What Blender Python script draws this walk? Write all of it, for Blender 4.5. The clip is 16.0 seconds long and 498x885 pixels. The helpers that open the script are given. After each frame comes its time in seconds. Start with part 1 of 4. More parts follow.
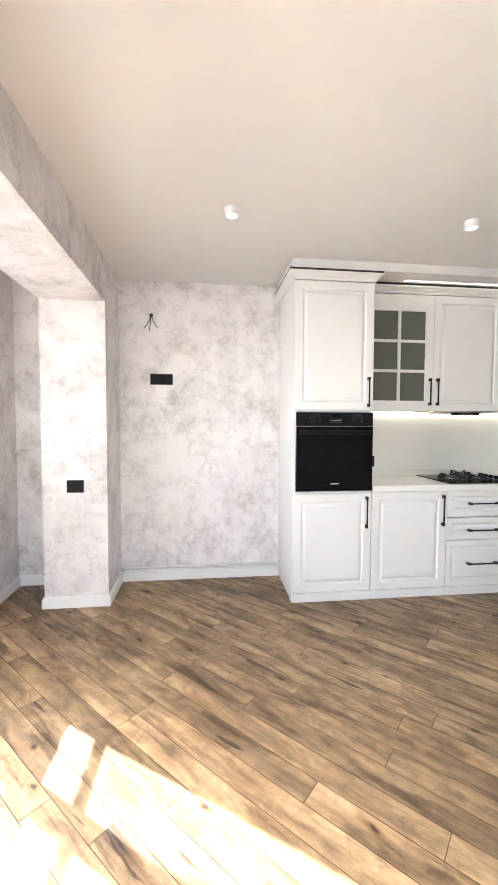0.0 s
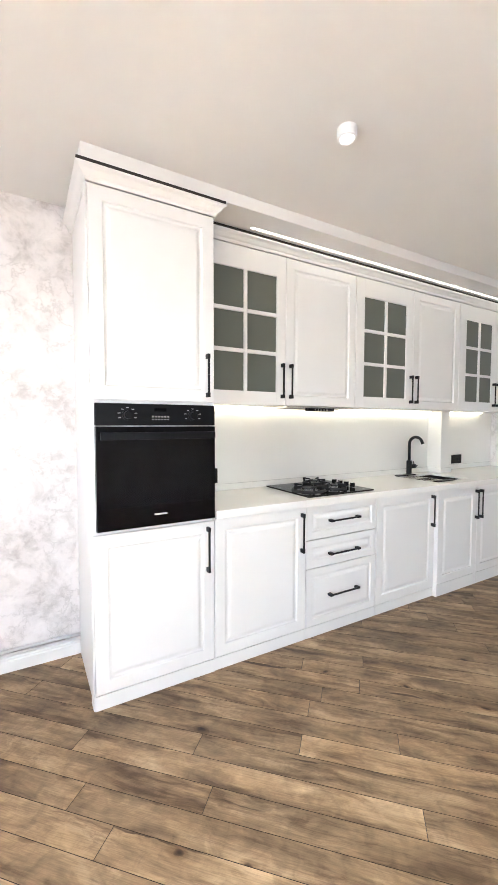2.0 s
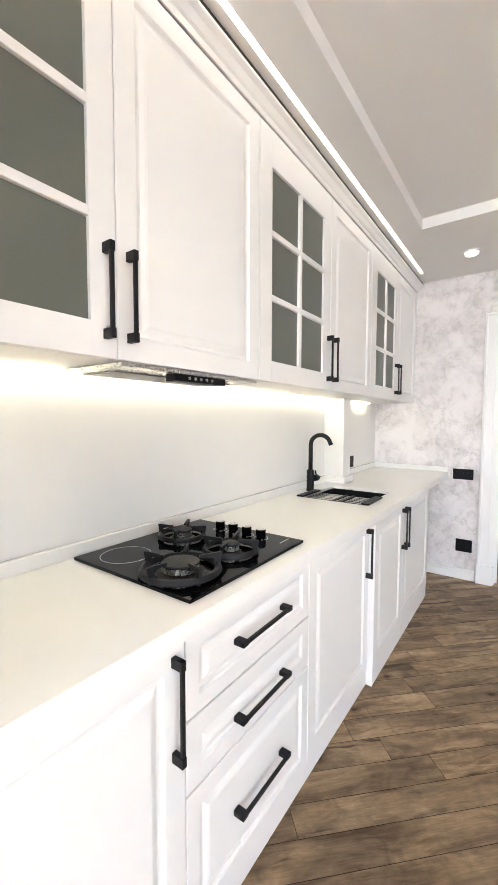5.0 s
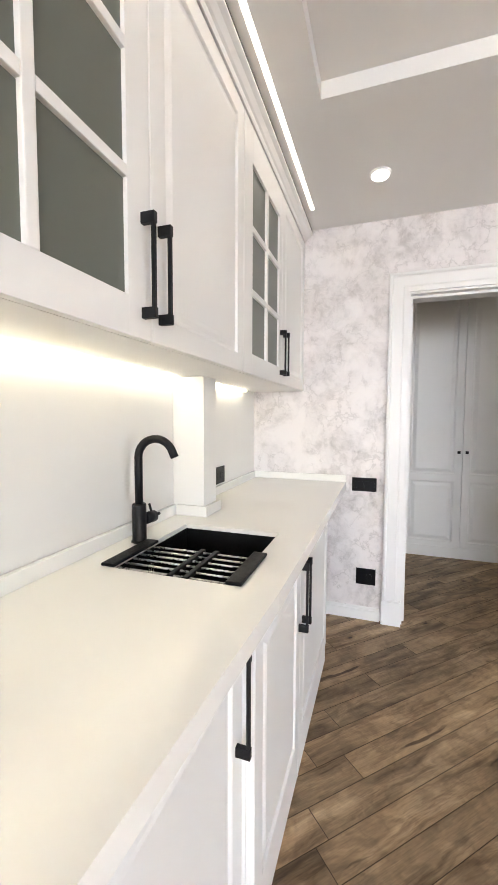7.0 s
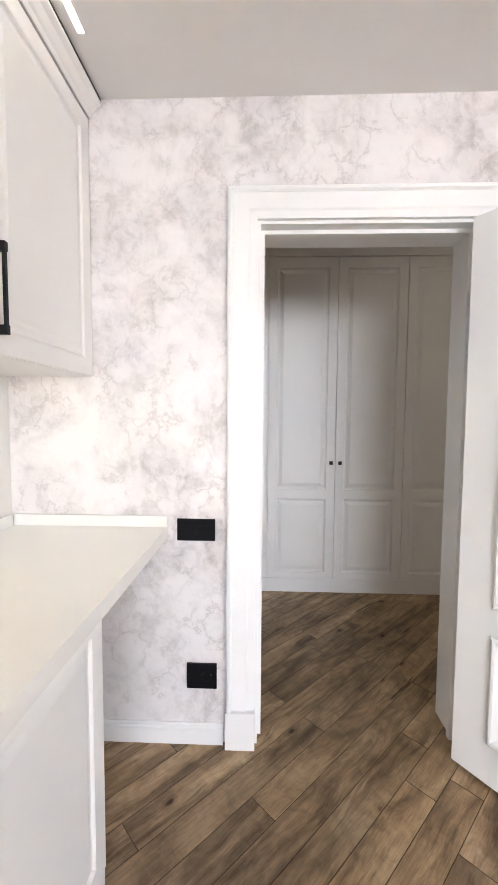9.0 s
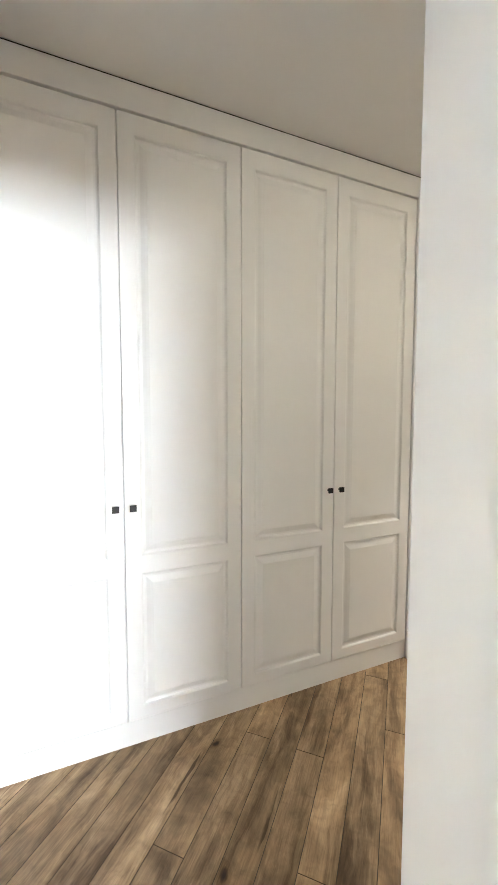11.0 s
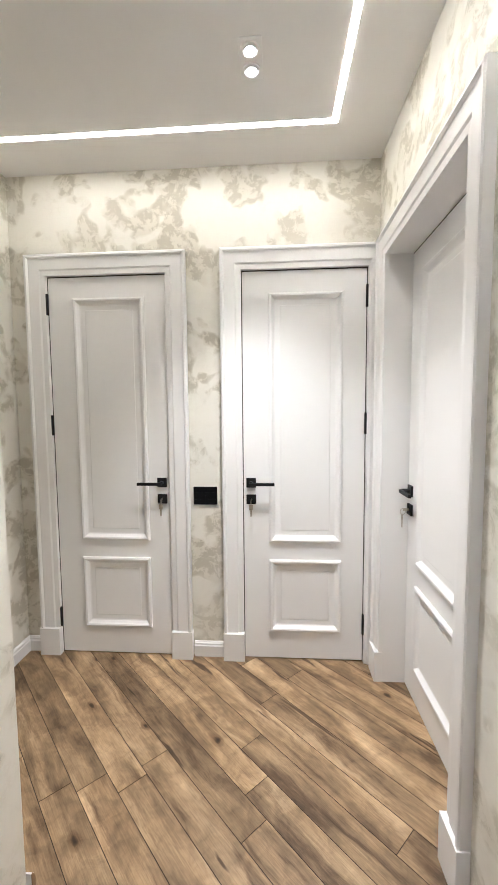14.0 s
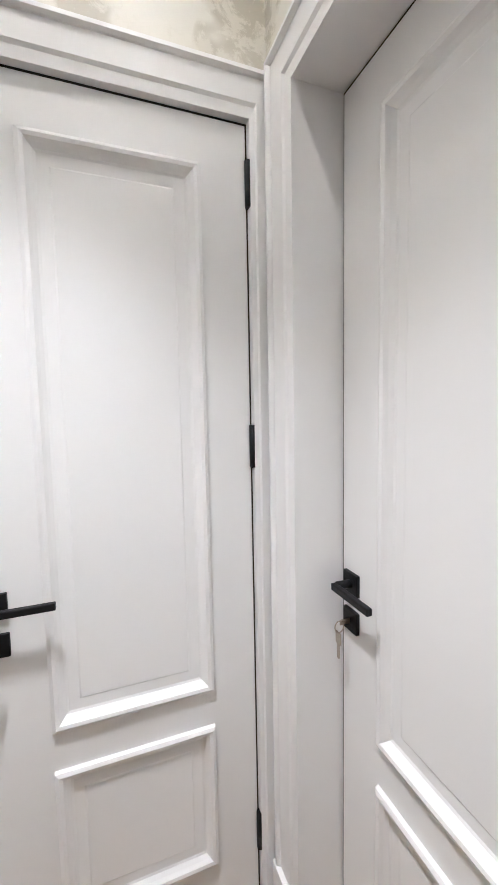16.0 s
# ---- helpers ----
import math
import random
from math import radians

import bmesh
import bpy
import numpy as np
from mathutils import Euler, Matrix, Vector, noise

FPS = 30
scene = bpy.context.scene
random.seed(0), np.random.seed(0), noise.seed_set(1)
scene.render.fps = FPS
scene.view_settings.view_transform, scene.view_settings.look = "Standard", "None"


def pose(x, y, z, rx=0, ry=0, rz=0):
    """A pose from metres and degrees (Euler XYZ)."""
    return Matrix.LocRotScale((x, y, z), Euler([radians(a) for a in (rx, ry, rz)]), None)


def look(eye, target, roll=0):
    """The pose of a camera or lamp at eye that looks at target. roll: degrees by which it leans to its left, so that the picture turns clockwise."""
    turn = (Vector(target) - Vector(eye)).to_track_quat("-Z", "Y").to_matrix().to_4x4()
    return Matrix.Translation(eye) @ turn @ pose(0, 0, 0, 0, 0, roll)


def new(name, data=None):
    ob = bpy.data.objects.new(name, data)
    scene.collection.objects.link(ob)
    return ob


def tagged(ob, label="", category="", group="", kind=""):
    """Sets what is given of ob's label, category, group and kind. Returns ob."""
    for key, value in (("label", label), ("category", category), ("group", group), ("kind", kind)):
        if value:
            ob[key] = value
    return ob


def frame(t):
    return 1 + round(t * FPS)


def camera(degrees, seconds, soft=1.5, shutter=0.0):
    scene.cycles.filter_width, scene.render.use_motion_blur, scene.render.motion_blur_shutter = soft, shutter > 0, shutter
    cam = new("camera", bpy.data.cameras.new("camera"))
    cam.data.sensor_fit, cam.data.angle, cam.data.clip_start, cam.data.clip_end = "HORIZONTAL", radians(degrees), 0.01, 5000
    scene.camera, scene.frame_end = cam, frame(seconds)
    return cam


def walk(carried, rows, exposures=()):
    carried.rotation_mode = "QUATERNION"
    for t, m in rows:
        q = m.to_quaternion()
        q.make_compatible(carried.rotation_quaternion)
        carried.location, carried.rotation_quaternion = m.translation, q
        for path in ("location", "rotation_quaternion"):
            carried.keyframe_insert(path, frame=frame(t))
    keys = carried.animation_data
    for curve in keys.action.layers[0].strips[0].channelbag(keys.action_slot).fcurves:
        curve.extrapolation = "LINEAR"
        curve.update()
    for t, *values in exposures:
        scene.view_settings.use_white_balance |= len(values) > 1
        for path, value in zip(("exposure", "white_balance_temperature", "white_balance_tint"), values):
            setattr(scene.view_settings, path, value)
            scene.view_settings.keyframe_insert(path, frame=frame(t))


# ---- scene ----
cam = camera(64.9, 16.0, 1.1)
PATH = [
    (0, (-0.072, -2.896, 1.373), (0.156, -0.911, 1.28), 0.2),
    (0.5, (-0.005, -2.623, 1.367), (0.291, -0.648, 1.267), 0.1),
    (1, (0.085, -2.384, 1.373), (0.6, -0.454, 1.273), 0.0),
    (1.5, (0.23, -2.147, 1.368), (1.006, -0.306, 1.268), 0.1),
    (2, (0.331, -1.916, 1.375), (1.329, -0.186, 1.275), 0.1),
    (2.5, (0.393, -1.646, 1.376), (1.535, -0.007, 1.273), 0.3),
    (3, (0.506, -1.435, 1.359), (1.744, 0.132, 1.26), 0.2),
    (3.5, (0.688, -1.225, 1.365), (2.019, 0.264, 1.264), 0.1),
    (6, (1.711, -0.397, 1.33), (3.506, 0.477, 1.206), 0.3),
    (6.5, (2.026, -0.356, 1.329), (3.884, 0.373, 1.205), 0.3),
    (7, (2.316, -0.29, 1.322), (4.206, 0.352, 1.19), 0.2),
    (7.5, (2.576, -0.234, 1.331), (4.479, 0.362, 1.19), 0.3),
    (8, (2.832, -0.28, 1.336), (4.763, 0.223, 1.198), 0.2),
    (8.5, (3.087, -0.385, 1.335), (5.057, -0.063, 1.201), 0.2),
    (9, (3.393, -0.45, 1.335), (5.387, -0.381, 1.208), 0.4),
    (11.3, (4.884, -0.903, 1.365), (6.628, -1.872, 1.23), 0.0),
    (11.5, (4.973, -0.95, 1.363), (6.643, -2.041, 1.226), -0.0),
    (12, (5.213, -1.069, 1.361), (6.61, -2.493, 1.225), -0.1),
    (12.5, (5.368, -1.228, 1.347), (6.416, -2.927, 1.22), -0.3),
    (13, (5.475, -1.396, 1.354), (6.16, -3.271, 1.22), -0.5),
    (13.5, (5.595, -1.567, 1.368), (5.976, -3.525, 1.222), -0.5),
    (14, (5.658, -1.799, 1.359), (5.795, -3.788, 1.208), -0.5),
    (14.5, (5.662, -2.093, 1.377), (5.601, -4.086, 1.22), -0.5),
    (15, (5.691, -2.391, 1.374), (5.432, -4.368, 1.215), -0.5),
    (15.5, (5.647, -2.655, 1.371), (5.198, -4.597, 1.212), -0.6),
    (16, (5.551, -2.924, 1.394), (4.861, -4.794, 1.228), -1.1),
]
walk(cam, [(t, look(eye, target, roll)) for t, eye, target, roll in PATH],
     [(0, 3.4, 6250, 11), (1.5, 3.65, 6200, 11), (3.5, 3.88, 6150, 12), (6, 3.9, 6400, 13), (8, 3.95, 6400, 14), (9, 4.15, 6350, 15),
      (11.3, 5.78, 6100, 9), (12.5, 6.1, 5800, 11), (13.2, 6.05, 5600, 11), (14, 5.85, 5550, 12), (15.2, 5.7, 5400, 14), (16, 5.55, 5400, 14)])

# ---- world, sun and large lights ----
SUN_DIR = Vector((0.82 * 0.788, -0.573 * 0.788, -0.616))
world = bpy.data.worlds.new("sky")
scene.world = world
world.use_nodes = True
wn = world.node_tree
sky = wn.nodes.new("ShaderNodeTexSky")
sky.sky_type = "NISHITA"
sky.sun_disc = False
sky.sun_elevation = radians(38)
sky.sun_rotation = math.atan2(-SUN_DIR.x, -SUN_DIR.y)
wn.links.new(sky.outputs[0], wn.nodes["Background"].inputs[0])
wn.nodes["Background"].inputs[1].default_value = 0.08
sun = new("sun", bpy.data.lights.new("sun", "SUN"))
sun.data.energy, sun.data.angle, sun.data.color = 5.0, radians(0.5), (1.0, 0.95, 0.88)
sun.matrix_world = look((0, 0, 0), SUN_DIR)


def area(name, eye, target, sx, sy, watts, color, spread=180):
    ob = new(name, bpy.data.lights.new(name, "AREA"))
    ob.data.shape, ob.data.size, ob.data.size_y = "RECTANGLE", sx, sy
    ob.data.energy, ob.data.color = watts, color
    ob.data.spread = radians(spread)
    ob.matrix_world = look(eye, target)
    return ob


def spot(name, eye, watts, color, angle=100, target=None):
    ob = new(name, bpy.data.lights.new(name, "SPOT"))
    ob.data.energy, ob.data.color, ob.data.spot_size, ob.data.spot_blend = watts, color, radians(angle), 1.0
    ob.data.shadow_soft_size = 0.012
    ob.matrix_world = look(eye, target or (eye[0], eye[1] + 0.0001, 0))
    return ob


DAY = (0.90, 0.95, 1.0)
LAMP = (1.0, 0.91, 0.78)
NEUTRAL = (1.0, 0.95, 0.87)
area("window_daylight", (-1.62, -2.0, 1.62), (0, -2.0, 1.45), 3.3, 1.36, 3.5, DAY, 82)
# added fill from an assumed, unseen south opening; brightens pier and unit fronts
area("south_fill_light", (0.1, -4.56, 1.3), (0.1, 0, 1.2), 1.6, 2.1, 2.4, DAY, 125)

# ---- materials ----


def material(name, color, rough=0.5, metal=0.0, spec=0.5):
    m = bpy.data.materials.new(name)
    m.use_nodes = True
    b = m.node_tree.nodes["Principled BSDF"]
    b.inputs["Base Color"].default_value = (*color, 1)
    b.inputs["Roughness"].default_value, b.inputs["Metallic"].default_value = rough, metal
    b.inputs["Specular IOR Level"].default_value = spec
    return m, m.node_tree.nodes, m.node_tree.links, b


def tex_noise(nodes, links, coord, scale, detail=4.0, rough=0.55, distort=0.0):
    n = nodes.new("ShaderNodeTexNoise")
    n.inputs["Scale"].default_value, n.inputs["Detail"].default_value = scale, detail
    n.inputs["Roughness"].default_value, n.inputs["Distortion"].default_value = rough, distort
    links.new(coord, n.inputs["Vector"])
    return n


def ramp(nodes, links, fac, stops):
    r = nodes.new("ShaderNodeValToRGB")
    e = r.color_ramp.elements
    while len(e) < len(stops):
        e.new(0.5)
    for k, (p, c) in zip(e, stops):
        k.position = p
        k.color = (*c, 1) if len(c) == 3 else c
    links.new(fac, r.inputs[0])
    return r


def mix(nodes, links, fac, a, b, kind="MIX"):
    n = nodes.new("ShaderNodeMix")
    n.data_type, n.blend_type = "RGBA", kind
    for s, v in ((n.inputs["Factor"], fac), (n.inputs[6], a), (n.inputs[7], b)):
        if isinstance(v, (int, float)):
            s.default_value = v
        elif isinstance(v, tuple):
            s.default_value = (*v, 1)
        else:
            links.new(v, s)
    return n.outputs[2]


def bump(nodes, links, b, height, strength, distance):
    n = nodes.new("ShaderNodeBump")
    n.inputs["Strength"].default_value, n.inputs["Distance"].default_value = strength, distance
    links.new(height, n.inputs["Height"])
    links.new(n.outputs[0], b.inputs["Normal"])


def position(nodes):
    return nodes.new("ShaderNodeNewGeometry").outputs["Position"]


def painted(name, color, rough, ripple=0.25):
    m, n, l, b = material(name, color, rough)
    p = position(n)
    big = tex_noise(n, l, p, 1.3, 3)
    fine = tex_noise(n, l, p, 90, 3)
    dark = tuple(c * 0.95 for c in color)
    l.new(mix(n, l, big.outputs[0], color, dark), b.inputs["Base Color"])
    rr = ramp(n, l, big.outputs[0], [(0.3, (rough * 0.9,) * 3), (0.7, (rough * 1.15,) * 3)])
    l.new(rr.outputs[0], b.inputs["Roughness"])
    bump(n, l, b, fine.outputs[0], ripple, 0.0006)
    return m


def plaster(name, base, mid, dark, vein, scale, patch=(0.50, 0.66), vein_amount=0.6, detail=7, fleck=(0.50, 0.62)):
    """Decorative marbled wall finish: soft cloud patches with darker flecks and thin veins."""
    m, n, l, b = material(name, base, 0.42)
    p = position(n)
    warp = tex_noise(n, l, p, scale * 0.8, 3)
    shift = n.new("ShaderNodeVectorMath")
    shift.operation = "MULTIPLY_ADD"
    l.new(warp.outputs["Color"], shift.inputs[0])
    shift.inputs[1].default_value = (0.14, 0.14, 0.14)
    l.new(p, shift.inputs[2])
    clouds = tex_noise(n, l, shift.outputs[0], scale, detail, 0.62, 0.25)
    flecks = tex_noise(n, l, shift.outputs[0], scale * 3.4, 8, 0.72, 0.35)
    rough_warp = tex_noise(n, l, p, scale * 2.4, 6, 0.66)
    bend = n.new("ShaderNodeVectorMath")
    bend.operation = "MULTIPLY_ADD"
    l.new(rough_warp.outputs["Color"], bend.inputs[0])
    bend.inputs[1].default_value = (0.24, 0.24, 0.24)
    l.new(p, bend.inputs[2])
    veins = n.new("ShaderNodeTexVoronoi")
    veins.feature = "DISTANCE_TO_EDGE"
    veins.inputs["Scale"].default_value = scale * 1.9
    l.new(bend.outputs[0], veins.inputs["Vector"])
    dense = ramp(n, l, tex_noise(n, l, p, scale * 0.32, 2).outputs[0], [(0.36, (0.45,) * 3), (0.62, (1, 1, 1))])
    c1 = ramp(n, l, clouds.outputs[0], [(patch[0], (0, 0, 0)), (patch[1], (1, 1, 1))])
    c2 = ramp(n, l, flecks.outputs[0], [(fleck[0], (0, 0, 0)), (fleck[1], (1, 1, 1))])
    c3 = ramp(n, l, veins.outputs["Distance"], [(0.0, (1, 1, 1)), (0.016, (0.6,) * 3), (0.06, (0, 0, 0))])
    halo = ramp(n, l, veins.outputs["Distance"], [(0.0, (1, 1, 1)), (0.24, (0, 0, 0))])
    gate = ramp(n, l, tex_noise(n, l, p, scale * 1.5, 4).outputs[0], [(0.44, (0, 0, 0)), (0.60, (1, 1, 1))])
    cloud = mix(n, l, 1.0, c1.outputs[0], dense.outputs[0], "MULTIPLY")
    col = mix(n, l, cloud, base, mid)
    both = mix(n, l, 1.0, cloud, c2.outputs[0], "MULTIPLY")
    col = mix(n, l, both, col, dark)
    soft = mix(n, l, 1.0, mix(n, l, 1.0, halo.outputs[0], gate.outputs[0], "MULTIPLY"), (vein_amount * 0.75,) * 3, "MULTIPLY")
    col = mix(n, l, soft, col, mid)
    vm = mix(n, l, 1.0, mix(n, l, 1.0, c3.outputs[0], gate.outputs[0], "MULTIPLY"), (vein_amount,) * 3, "MULTIPLY")
    col = mix(n, l, vm, col, vein)
    l.new(col, b.inputs["Base Color"])
    r = ramp(n, l, clouds.outputs[0], [(0.3, (0.34,) * 3), (0.7, (0.55,) * 3)])
    l.new(r.outputs[0], b.inputs["Roughness"])
    bump(n, l, b, flecks.outputs[0], 0.25, 0.002)
    return m


def wood_planks(name):
    """Grey-brown oak laminate: long grain, dark streaks, knots, one tone for each plank."""
    m, n, l, b = material(name, (0.3, 0.22, 0.15), 0.45)
    info = n.new("ShaderNodeObjectInfo")
    tc = n.new("ShaderNodeTexCoord")
    off = n.new("ShaderNodeVectorMath")
    off.operation = "MULTIPLY_ADD"
    l.new(info.outputs["Random"], off.inputs[0])
    off.inputs[1].default_value = (37.0, 53.0, 11.0)
    l.new(tc.outputs["Object"], off.inputs[2])

    def stretched(sx, sy):
        mp = n.new("ShaderNodeMapping")
        mp.inputs["Scale"].default_value = (sx, sy, 1)
        l.new(off.outputs[0], mp.inputs["Vector"])
        return mp.outputs[0]

    # wavering board axis, so that streaks and knots are not ruler-straight
    sway = tex_noise(n, l, stretched(3.5, 7.0), 1.0, 4)
    bent = n.new("ShaderNodeVectorMath")
    bent.operation = "MULTIPLY_ADD"
    l.new(sway.outputs["Color"], bent.inputs[0])
    bent.inputs[1].default_value = (0.16, 0.06, 0.0)
    l.new(off.outputs[0], bent.inputs[2])

    def drawn(sx, sy):
        mp = n.new("ShaderNodeMapping")
        mp.inputs["Scale"].default_value = (sx, sy, 1)
        l.new(bent.outputs[0], mp.inputs["Vector"])
        return mp.outputs[0]

    broad = tex_noise(n, l, drawn(1.6, 5.5), 1.6, 4, 0.62, 0.5)
    streak = tex_noise(n, l, drawn(1.2, 11.0), 1.5, 8, 0.68, 0.4)
    crack = tex_noise(n, l, drawn(1.6, 17.0), 1.0, 3, 0.5, 0.0)
    figure = tex_noise(n, l, drawn(14.0, 9.0), 1.3, 4, 0.6, 0.8)
    grain = tex_noise(n, l, stretched(6.0, 130.0), 2.0, 4, 0.65, 0.15)
    knots = n.new("ShaderNodeTexVoronoi")
    knots.voronoi_dimensions = "2D"
    knots.inputs["Scale"].default_value, knots.inputs["Randomness"].default_value = 1.0, 1.0
    l.new(drawn(2.0, 3.4), knots.inputs["Vector"])
    tone = ramp(n, l, broad.outputs[0], [(0.30, (0.110, 0.070, 0.038)), (0.43, (0.222, 0.147, 0.081)), (0.55, (0.330, 0.227, 0.128)), (0.68, (0.460, 0.332, 0.200))])
    f = ramp(n, l, figure.outputs[0], [(0.32, (0.74, 0.73, 0.72)), (0.5, (1.0,) * 3), (0.66, (1.16, 1.16, 1.15))])
    col = mix(n, l, 0.8, tone.outputs[0], f.outputs[0], "MULTIPLY")
    g = ramp(n, l, grain.outputs[0], [(0.36, (0.66,) * 3), (0.58, (1.06,) * 3)])
    col = mix(n, l, 0.6, col, g.outputs[0], "MULTIPLY")
    s = ramp(n, l, streak.outputs[0], [(0.31, (0.26, 0.21, 0.18)), (0.40, (0.62, 0.57, 0.53)), (0.48, (1, 1, 1)), (0.62, (1.20, 1.19, 1.16))])
    col = mix(n, l, 0.82, col, s.outputs[0], "MULTIPLY")
    c = ramp(n, l, crack.outputs[0], [(0.285, (0.20, 0.16, 0.13)), (0.315, (1, 1, 1))])
    col = mix(n, l, 0.9, col, c.outputs[0], "MULTIPLY")
    rings = n.new("ShaderNodeMath")
    rings.operation = "SINE"
    wide = n.new("ShaderNodeMath")
    wide.operation = "MULTIPLY"
    wide.inputs[1].default_value = 95.0
    l.new(knots.outputs["Distance"], wide.inputs[0])
    l.new(wide.outputs[0], rings.inputs[0])
    ringed = ramp(n, l, rings.outputs[0], [(0.0, (0.80, 0.77, 0.74)), (1.0, (1.0,) * 3)])
    near = ramp(n, l, knots.outputs["Distance"], [(0.05, (0.7,) * 3), (0.15, (0, 0, 0))])
    k = ramp(n, l, knots.outputs["Distance"], [(0.010, (0.10, 0.075, 0.06)), (0.026, (0.28, 0.22, 0.18)), (0.04, (0.80, 0.74, 0.68)), (0.09, (1, 1, 1))])
    pick = n.new("ShaderNodeSeparateColor")
    l.new(knots.outputs["Color"], pick.inputs[0])
    some = ramp(n, l, pick.outputs[0], [(0.30, (0, 0, 0)), (0.34, (1, 1, 1))])
    knotted = mix(n, l, near.outputs[0], col, mix(n, l, 1.0, col, ringed.outputs[0], "MULTIPLY"))
    col = mix(n, l, some.outputs[0], col, mix(n, l, 1.0, knotted, k.outputs[0], "MULTIPLY"))
    t = ramp(n, l, info.outputs["Random"], [(0.0, (0.74, 0.73, 0.72)), (0.5, (0.97, 0.965, 0.96)), (1.0, (1.20, 1.19, 1.17))])
    col = mix(n, l, 1.0, col, t.outputs[0], "MULTIPLY")
    l.new(col, b.inputs["Base Color"])
    b.inputs["Specular IOR Level"].default_value = 0.35
    r = ramp(n, l, streak.outputs[0], [(0.3, (0.54,) * 3), (0.7, (0.38,) * 3)])
    l.new(r.outputs[0], b.inputs["Roughness"])
    bump(n, l, b, grain.outputs[0], 0.3, 0.001)
    return m


def glowing(name, color, strength):
    m, n, l, b = material(name, color, 0.4)
    b.inputs["Emission Color"].default_value = (*color, 1)
    b.inputs["Emission Strength"].default_value = strength
    return m


def brushed(name, color, rough, metal, spec=0.5):
    m, n, l, b = material(name, color, rough, metal, spec)
    f = tex_noise(n, l, position(n), 160, 3)
    r = ramp(n, l, f.outputs[0], [(0.3, (rough * 0.8,) * 3), (0.7, (rough * 1.25,) * 3)])
    l.new(r.outputs[0], b.inputs["Roughness"])
    bump(n, l, b, f.outputs[0], 0.05, 0.0002)
    return m


LACQUER = painted("white satin lacquer", (0.80, 0.795, 0.78), 0.42, 0.1)
DOOR_PAINT = painted("white door enamel", (0.80, 0.795, 0.785), 0.36, 0.12)
TRIM = painted("white trim paint", (0.80, 0.795, 0.785), 0.38, 0.15)
CEILING = painted("white ceiling paint", (0.78, 0.77, 0.755), 0.85, 0.3)
STONE = painted("white quartz worktop", (0.84, 0.83, 0.80), 0.22, 0.04)
SPLASH = painted("white splashback panel", (0.78, 0.77, 0.745), 0.42, 0.03)
PLASTER_K = plaster("grey marbled plaster", (0.77, 0.735, 0.73), (0.60, 0.565, 0.56), (0.40, 0.37, 0.365), (0.30, 0.27, 0.265), 4.0, (0.43, 0.66), 0.40, 8, (0.45, 0.60))
PLASTER_H = plaster("cream marbled plaster", (0.74, 0.72, 0.65), (0.63, 0.60, 0.515), (0.46, 0.43, 0.35), (0.46, 0.42, 0.34), 4.6, (0.485, 0.545), 0.12, 2.2, (0.47, 0.53))
OAK = wood_planks("oak laminate")
# near-black for the underlay and for shade put into narrow gaps
GAP = material("dark joint and gap shade", (0.02, 0.016, 0.012), 0.8)[0]
BLACK = brushed("matt black metal", (0.007, 0.007, 0.008), 0.45, 0.0, 0.25)
BLACK_PLASTIC = brushed("black plastic", (0.005, 0.005, 0.006), 0.40, 0.0, 0.12)
BLACK_GLASS = material("black glass", (0.002, 0.002, 0.0025), 0.05, 0.0, 0.16)[0]
SINK = brushed("black granite composite", (0.004, 0.004, 0.005), 0.6, 0.0, 0.2)
IRON = brushed("cast iron", (0.008, 0.008, 0.009), 0.5, 0.0, 0.3)
STEEL = brushed("brushed steel", (0.62, 0.61, 0.58), 0.28, 1.0)
BRASS = brushed("worn nickel key", (0.48, 0.43, 0.36), 0.32, 1.0)
FROST = material("grey satin glass", (0.120, 0.130, 0.108), 0.28, 0.0, 0.35)[0]
FILTER = brushed("grease filter metal", (0.30, 0.30, 0.30), 0.5, 0.8)
JOINT = brushed("stained board edge", (0.040, 0.028, 0.019), 0.6, 0.0, 0.2)
FIBREBOARD = painted("raw fibreboard", (0.27, 0.17, 0.09), 0.8, 0.5)
GREY_MARK = material("pale grey print", (0.5, 0.5, 0.5), 0.5)[0]
COPPER = brushed("cable sheath", (0.02, 0.015, 0.014), 0.5, 0.0)
LED_K = glowing("kitchen light line", (1.0, 0.93, 0.76), 0.42)
LED_U = glowing("under cupboard light line", (1.0, 0.91, 0.66), 1.25)
LED_H = glowing("hall light line", (1.0, 0.88, 0.70), 1.0)
BULB = glowing("lamp lens", (1.0, 0.95, 0.88), 0.4)
GLASS = material("window glass", (1, 1, 1), 0.0)[0]
GLASS.node_tree.nodes["Principled BSDF"].inputs["Transmission Weight"].default_value = 1.0

# ---- mesh helpers ----


def box(bm, x0, x1, y0, y1, z0, z1, bevel=0.0):
    v = [bm.verts.new((x, y, z)) for x in (x0, x1) for y in (y0, y1) for z in (z0, z1)]
    f = [bm.faces.new([v[i] for i in q]) for q in ((0, 1, 3, 2), (4, 6, 7, 5), (0, 4, 5, 1), (2, 3, 7, 6), (0, 2, 6, 4), (1, 5, 7, 3))]
    if bevel:
        es = {e for q in f for e in q.edges}
        bmesh.ops.bevel(bm, geom=list(es), offset=bevel, segments=2, affect="EDGES", profile=0.6)
    return bm


def boxed(*a, bevel=0.0):
    return box(bmesh.new(), *a, bevel=bevel)


